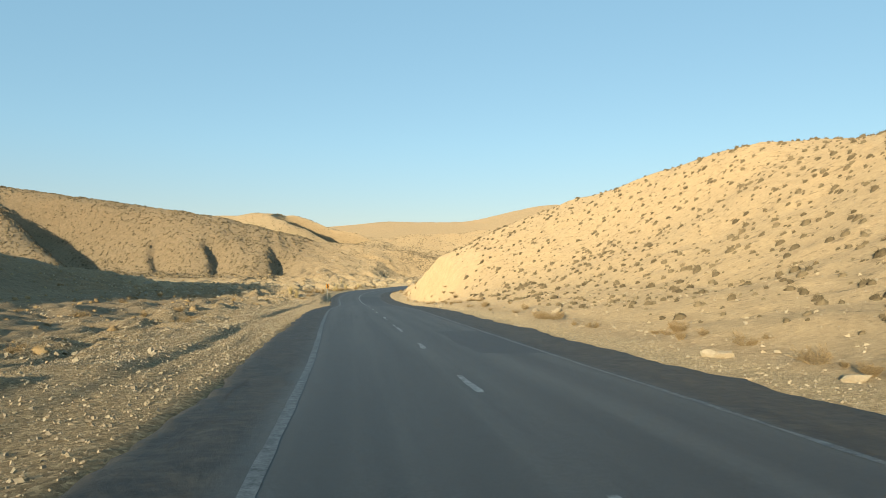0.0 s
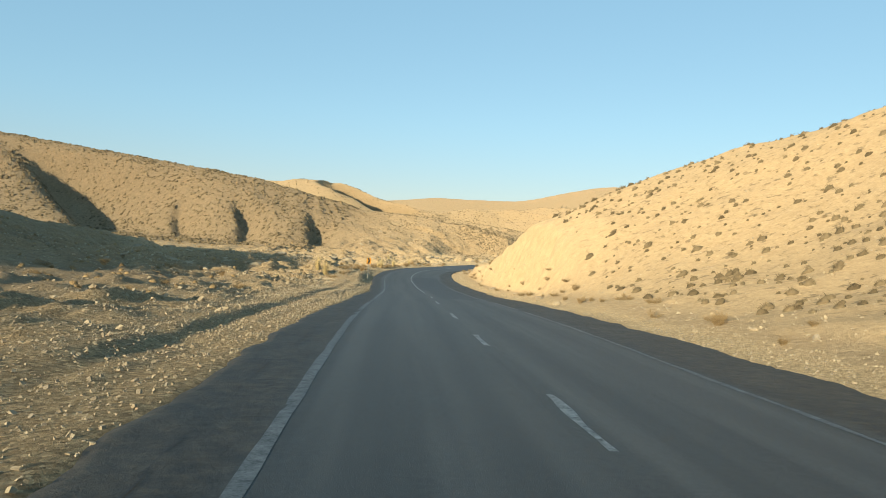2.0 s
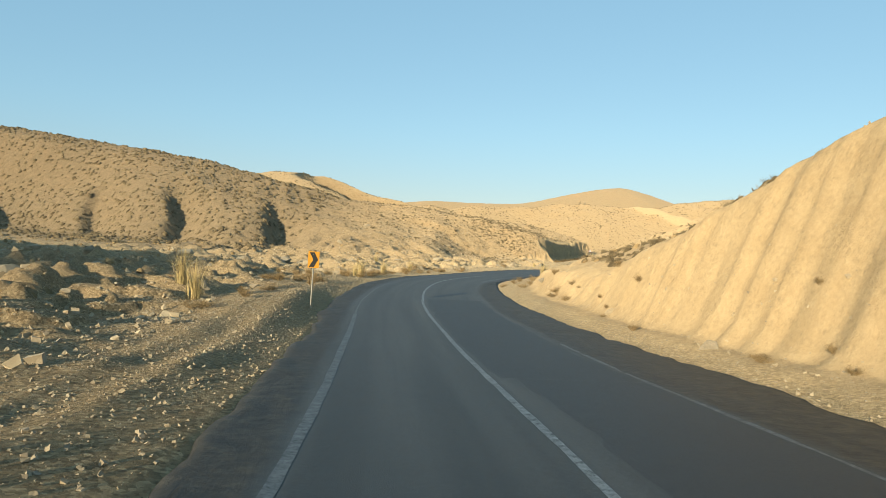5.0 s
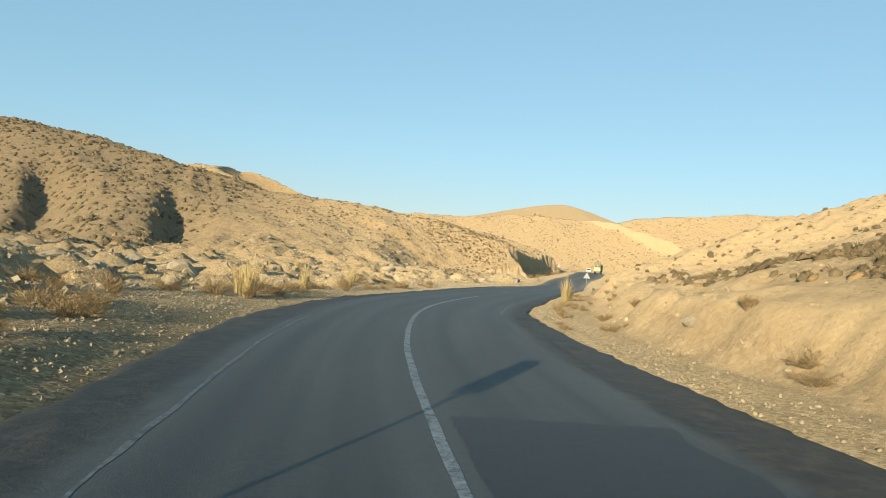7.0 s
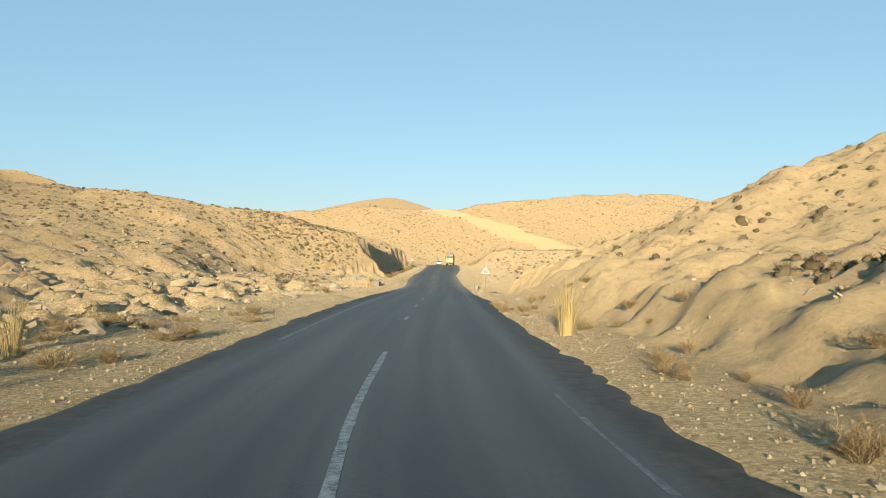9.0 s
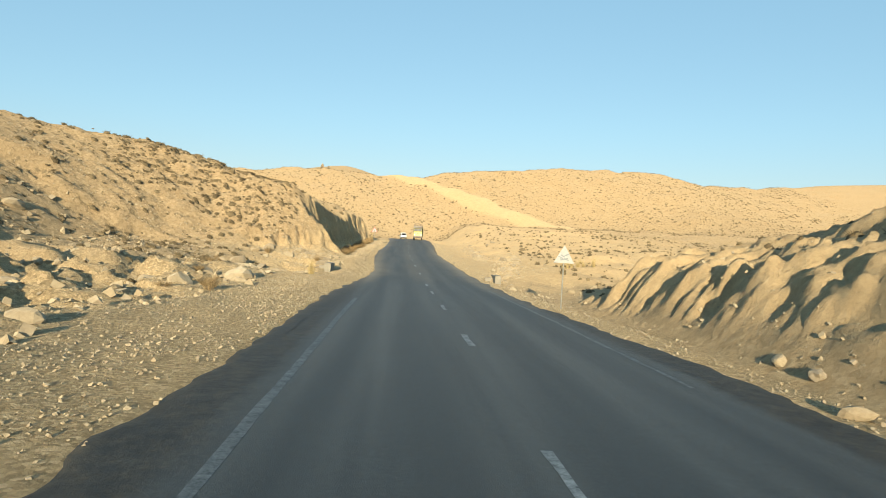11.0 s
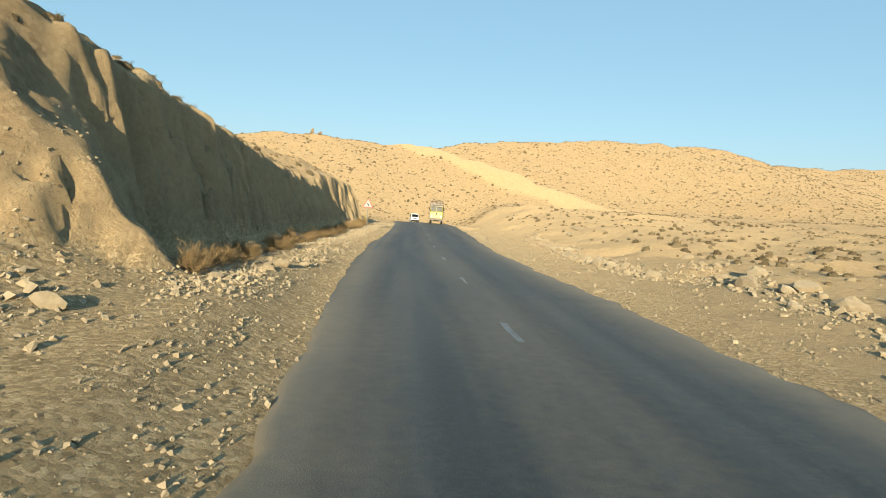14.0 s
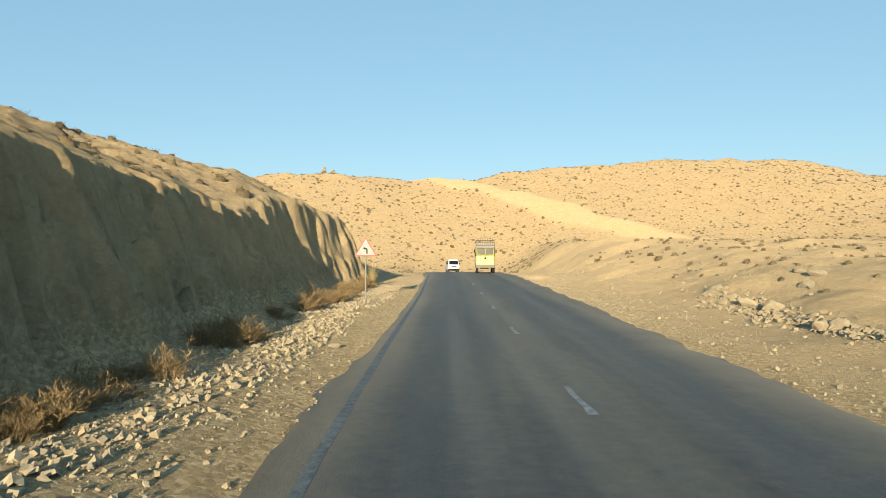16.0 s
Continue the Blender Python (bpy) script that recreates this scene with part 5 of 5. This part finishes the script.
# two small stone cairns on the far crest
for x, y, h in ((35.2, 438.5, 1.6), (37.6, 438.9, 1.3)):
    z = ground_z(x, y)
    t = thing("cairn", turned(x, y, z - 0.1, 20), "small pile of stacked stones on the hilltop", "cairn", "hilltop cairns")
    for k in range(4):
        ob = new("stone", STONES[k])
        ob.parent = t
        ob.matrix_basis = Matrix.LocRotScale((0.05 * (k % 2), 0, h * (k + 0.4) / 4), Euler((0, 0, k * 1.3)), Vector((1.5 - 0.25 * k, 1.4 - 0.25 * k, h / 2.2)))


# ---------------------------------------------------------------- vehicles
CAB = simple("yellow_cab_paint", (0.36, 0.325, 0.035), 0.4, 0, 0.2, 3, 0, (0.35, 0.3, 0.15))
TRIM = simple("pale_truck_trim", (0.27, 0.24, 0.19), 0.5, 0, 0.35, 6)
LATTICE = simple("dark_truck_lattice", (0.13, 0.09, 0.06), 0.5, 0, 0.5, 9)
ORNATE = simple("painted_truck_panel", (0.22, 0.15, 0.09), 0.5, 0, 0.6, 14)
TYRE = simple("tyre_rubber", (0.025, 0.025, 0.025), 0.85)
GLASS = simple("dark_windscreen", (0.012, 0.014, 0.016), 0.3)
GLASS.node_tree.nodes["Principled BSDF"].inputs["Specular IOR Level"].default_value = 0.15
CHROME = simple("dull_chrome", (0.6, 0.6, 0.6), 0.3, 0.9)
CARWHITE = simple("white_car_paint", (0.78, 0.78, 0.76), 0.3, 0, 0.08, 3)
LAMP = simple("headlamp_glass", (0.75, 0.75, 0.7), 0.15)


def wheel(parent, x, y, r, wide):
    w = part("wheel", tube(r, wide, (x, y, r), ALONG_X, 24), TYRE, parent, "black tyre")
    part("rim", tube(r * 0.55, wide + 0.03, (x, y, r), ALONG_X, 16), CHROME, w, "dull steel rim")
    return w


def truck(m):
    """Facing -y at its own origin; x across."""
    t = thing("cargo_truck", m, "yellow decorated cargo truck with a tall ornate crown", "truck")
    part("chassis", box(1.0, 7.4, 0.25, (0, 4.0, 0.72), 0.02), TYRE, t, "dark frame")
    cab = box(2.3, 1.7, 1.15, (0, 0.95, 1.25), 0.08)
    part("cab", cab, CAB, t, "yellow cab front")
    up = box(2.2, 1.6, 0.85, (0, 1.0, 2.2), 0.08)
    for v in up.verts:
        if v.co.z > 2.3 and v.co.y < 0.6:
            v.co.y += 0.12
    part("cab_top", up, CAB, t, "yellow upper cab")
    ws = part("windscreen", box(1.95, 0.04, 0.62, (0, 0.21, 2.2), 0.015, None), GLASS, t, "dark windscreen")
    part("divider", box(0.06, 0.05, 0.66, (0, 0.185, 2.2), 0.01), CAB, ws)
    part("visor", box(2.25, 0.35, 0.16, (0, 0.1, 2.66), 0.03), TRIM, t, "pale sun visor")
    crown = part("crown", box(2.35, 0.9, 0.42, (0, 0.75, 2.98), 0.05), LATTICE, t, "dark ornate crown board")
    for k in range(9):
        part("crown_ornament", box(0.15, 0.05, 0.26, (-1.0 + 0.25 * k, 0.28, 2.98), 0.03), TRIM, crown, "pale painted panel")
    for k in range(2):
        part("rail", tube(0.03, 2.3, (0, 0.45 + 0.5 * k, 3.36), ALONG_X, 10), LATTICE, t)
    arch = bmesh.new()
    prev = None
    for k in range(13):
        a = math.pi * k / 12
        ring = [arch.verts.new((-1.15 * math.cos(a), 0.5 + d, 3.2 + 0.42 * math.sin(a) + e)) for d, e in ((0, 0), (0.06, 0), (0.06, 0.06), (0, 0.06))]
        if prev:
            for i in range(4):
                arch.faces.new((prev[i], prev[(i + 1) % 4], ring[(i + 1) % 4], ring[i]))
        prev = ring
    part("roof_arch", arch, LATTICE, t, "curved roof rack hoop")
    part("grille", box(1.5, 0.05, 0.5, (0, 0.09, 1.45), 0.02), CAB, t, "painted grille panel")
    part("emblem", tube(0.2, 0.06, (0, 0.06, 1.5), ALONG_Y, 3), BLACK, t, "dark triangular plate")
    part("bumper", box(2.4, 0.25, 0.34, (0, 0.0, 0.66), 0.04), LATTICE, t, "dark painted bumper")
    for sx in (-0.85, 0.85):
        part("headlight", tube(0.13, 0.06, (sx, 0.08, 1.12), ALONG_Y, 16), LAMP, t)
    for sx in (-1.33, 1.33):
        arm = part("mirror", box(0.14, 0.06, 0.36, (sx, 0.2, 2.2), 0.02), BLACK, t, "dark door mirror")
        part("mirror_arm", tube(0.015, 0.3, (sx * 0.93, 0.25, 2.42), ALONG_X, 8), BLACK, arm)
    for sx in (-1, 1):
        side_box = part("cargo_side", box(0.07, 5.6, 1.9, (sx * 1.18, 4.8, 1.95), 0.02), ORNATE, t, "painted cargo side board")
        for k in range(8):
            part("rib", box(0.05, 0.09, 1.95, (sx * 1.235, 2.2 + 0.75 * k, 1.95), 0.01), TRIM, side_box)
    part("cargo_front", box(2.3, 0.07, 2.2, (0, 1.98, 2.1), 0.02), ORNATE, t)
    part("cargo_floor", box(2.3, 5.6, 0.12, (0, 4.8, 0.98), 0.02), TYRE, t)
    part("load", block(2.2, 5.4, 1.75, 7.0, 0.06), TRIM, t, "pale sheeted load").location = (0, 4.8, 1.95)
    for k in range(7):
        part("roof_bar", box(0.05, 0.05, 0.4, (-0.9 + 0.3 * k, 0.53, 3.38), 0.01), LATTICE, t)
    for sx in (-1.02, 1.02):
        for py in (0.95, 5.2, 6.4):
            wheel(t, sx, py, 0.5, 0.3)
    return t


def small_van(m):
    """A boxy one-box van, facing -y at its own origin."""
    t = thing("minivan", m, "small boxy white minivan with a dark windscreen", "van")
    lower = box(1.5, 3.3, 0.72, (0, 1.65, 0.66), 0.09)
    part("body", lower, CARWHITE, t, "white painted body", True)
    up = box(1.44, 3.1, 0.76, (0, 1.72, 1.38), 0.1)
    for v in up.verts:
        if v.co.z > 1.4:
            v.co.x *= 0.88
            if v.co.y < 1.0:
                v.co.y += 0.3
    part("roof", up, CARWHITE, t, "white roof and pillars", True)
    scr = plate([(-0.62, 0.0), (0.62, 0.0), (0.56, 0.55), (-0.56, 0.55)], 0.02)
    bmesh.ops.transform(scr, matrix=pose(0, 0.13, 1.08, -24, 0, 0), verts=scr.verts)
    screen = part("windscreen", scr, GLASS, t, "dark windscreen")
    for sx in (-1, 1):
        part("wiper", box(0.5, 0.012, 0.015, (sx * 0.28, 0.1, 1.1), 0.003), BLACK, screen)
        part("side_window", box(0.02, 2.3, 0.4, (sx * 0.69, 1.9, 1.36), 0.005), GLASS, t)
        part("headlight", tube(0.1, 0.06, (sx * 0.55, 0.0, 0.82), ALONG_Y, 16), LAMP, t)
        part("indicator", box(0.14, 0.04, 0.07, (sx * 0.58, -0.01, 0.62), 0.01), YELLOW, t, "amber lens")
        part("mirror", box(0.14, 0.08, 0.18, (sx * 0.82, 0.35, 1.18), 0.02), BLACK, t)
        for py in (0.55, 2.6):
            wheel(t, sx * 0.66, py, 0.27, 0.16)
    part("bumper", box(1.5, 0.14, 0.2, (0, 0.0, 0.42), 0.04), BLACK, t, "dark bumper")
    part("grille", box(0.7, 0.04, 0.1, (0, -0.01, 0.8), 0.01), BLACK, t)
    return t


def on_road(y, off, lift=0.0):
    sx = run_at(y)
    p = road_point(np.array([sx]), np.array([off]), lift)[0]
    return float(p[0]), float(p[1]), float(p[2])


x, y, z = on_road(333, 2.35)
truck(turned(x, y, z + 0.03, -19) @ Matrix.Diagonal((0.84, 1.0, 1.0, 1.0)))
x, y, z = on_road(335.8, 0.0)
small_van(turned(x + 1.2, y + 6.5, z + 0.08, -10) @ Matrix.Scale(0.88, 4))
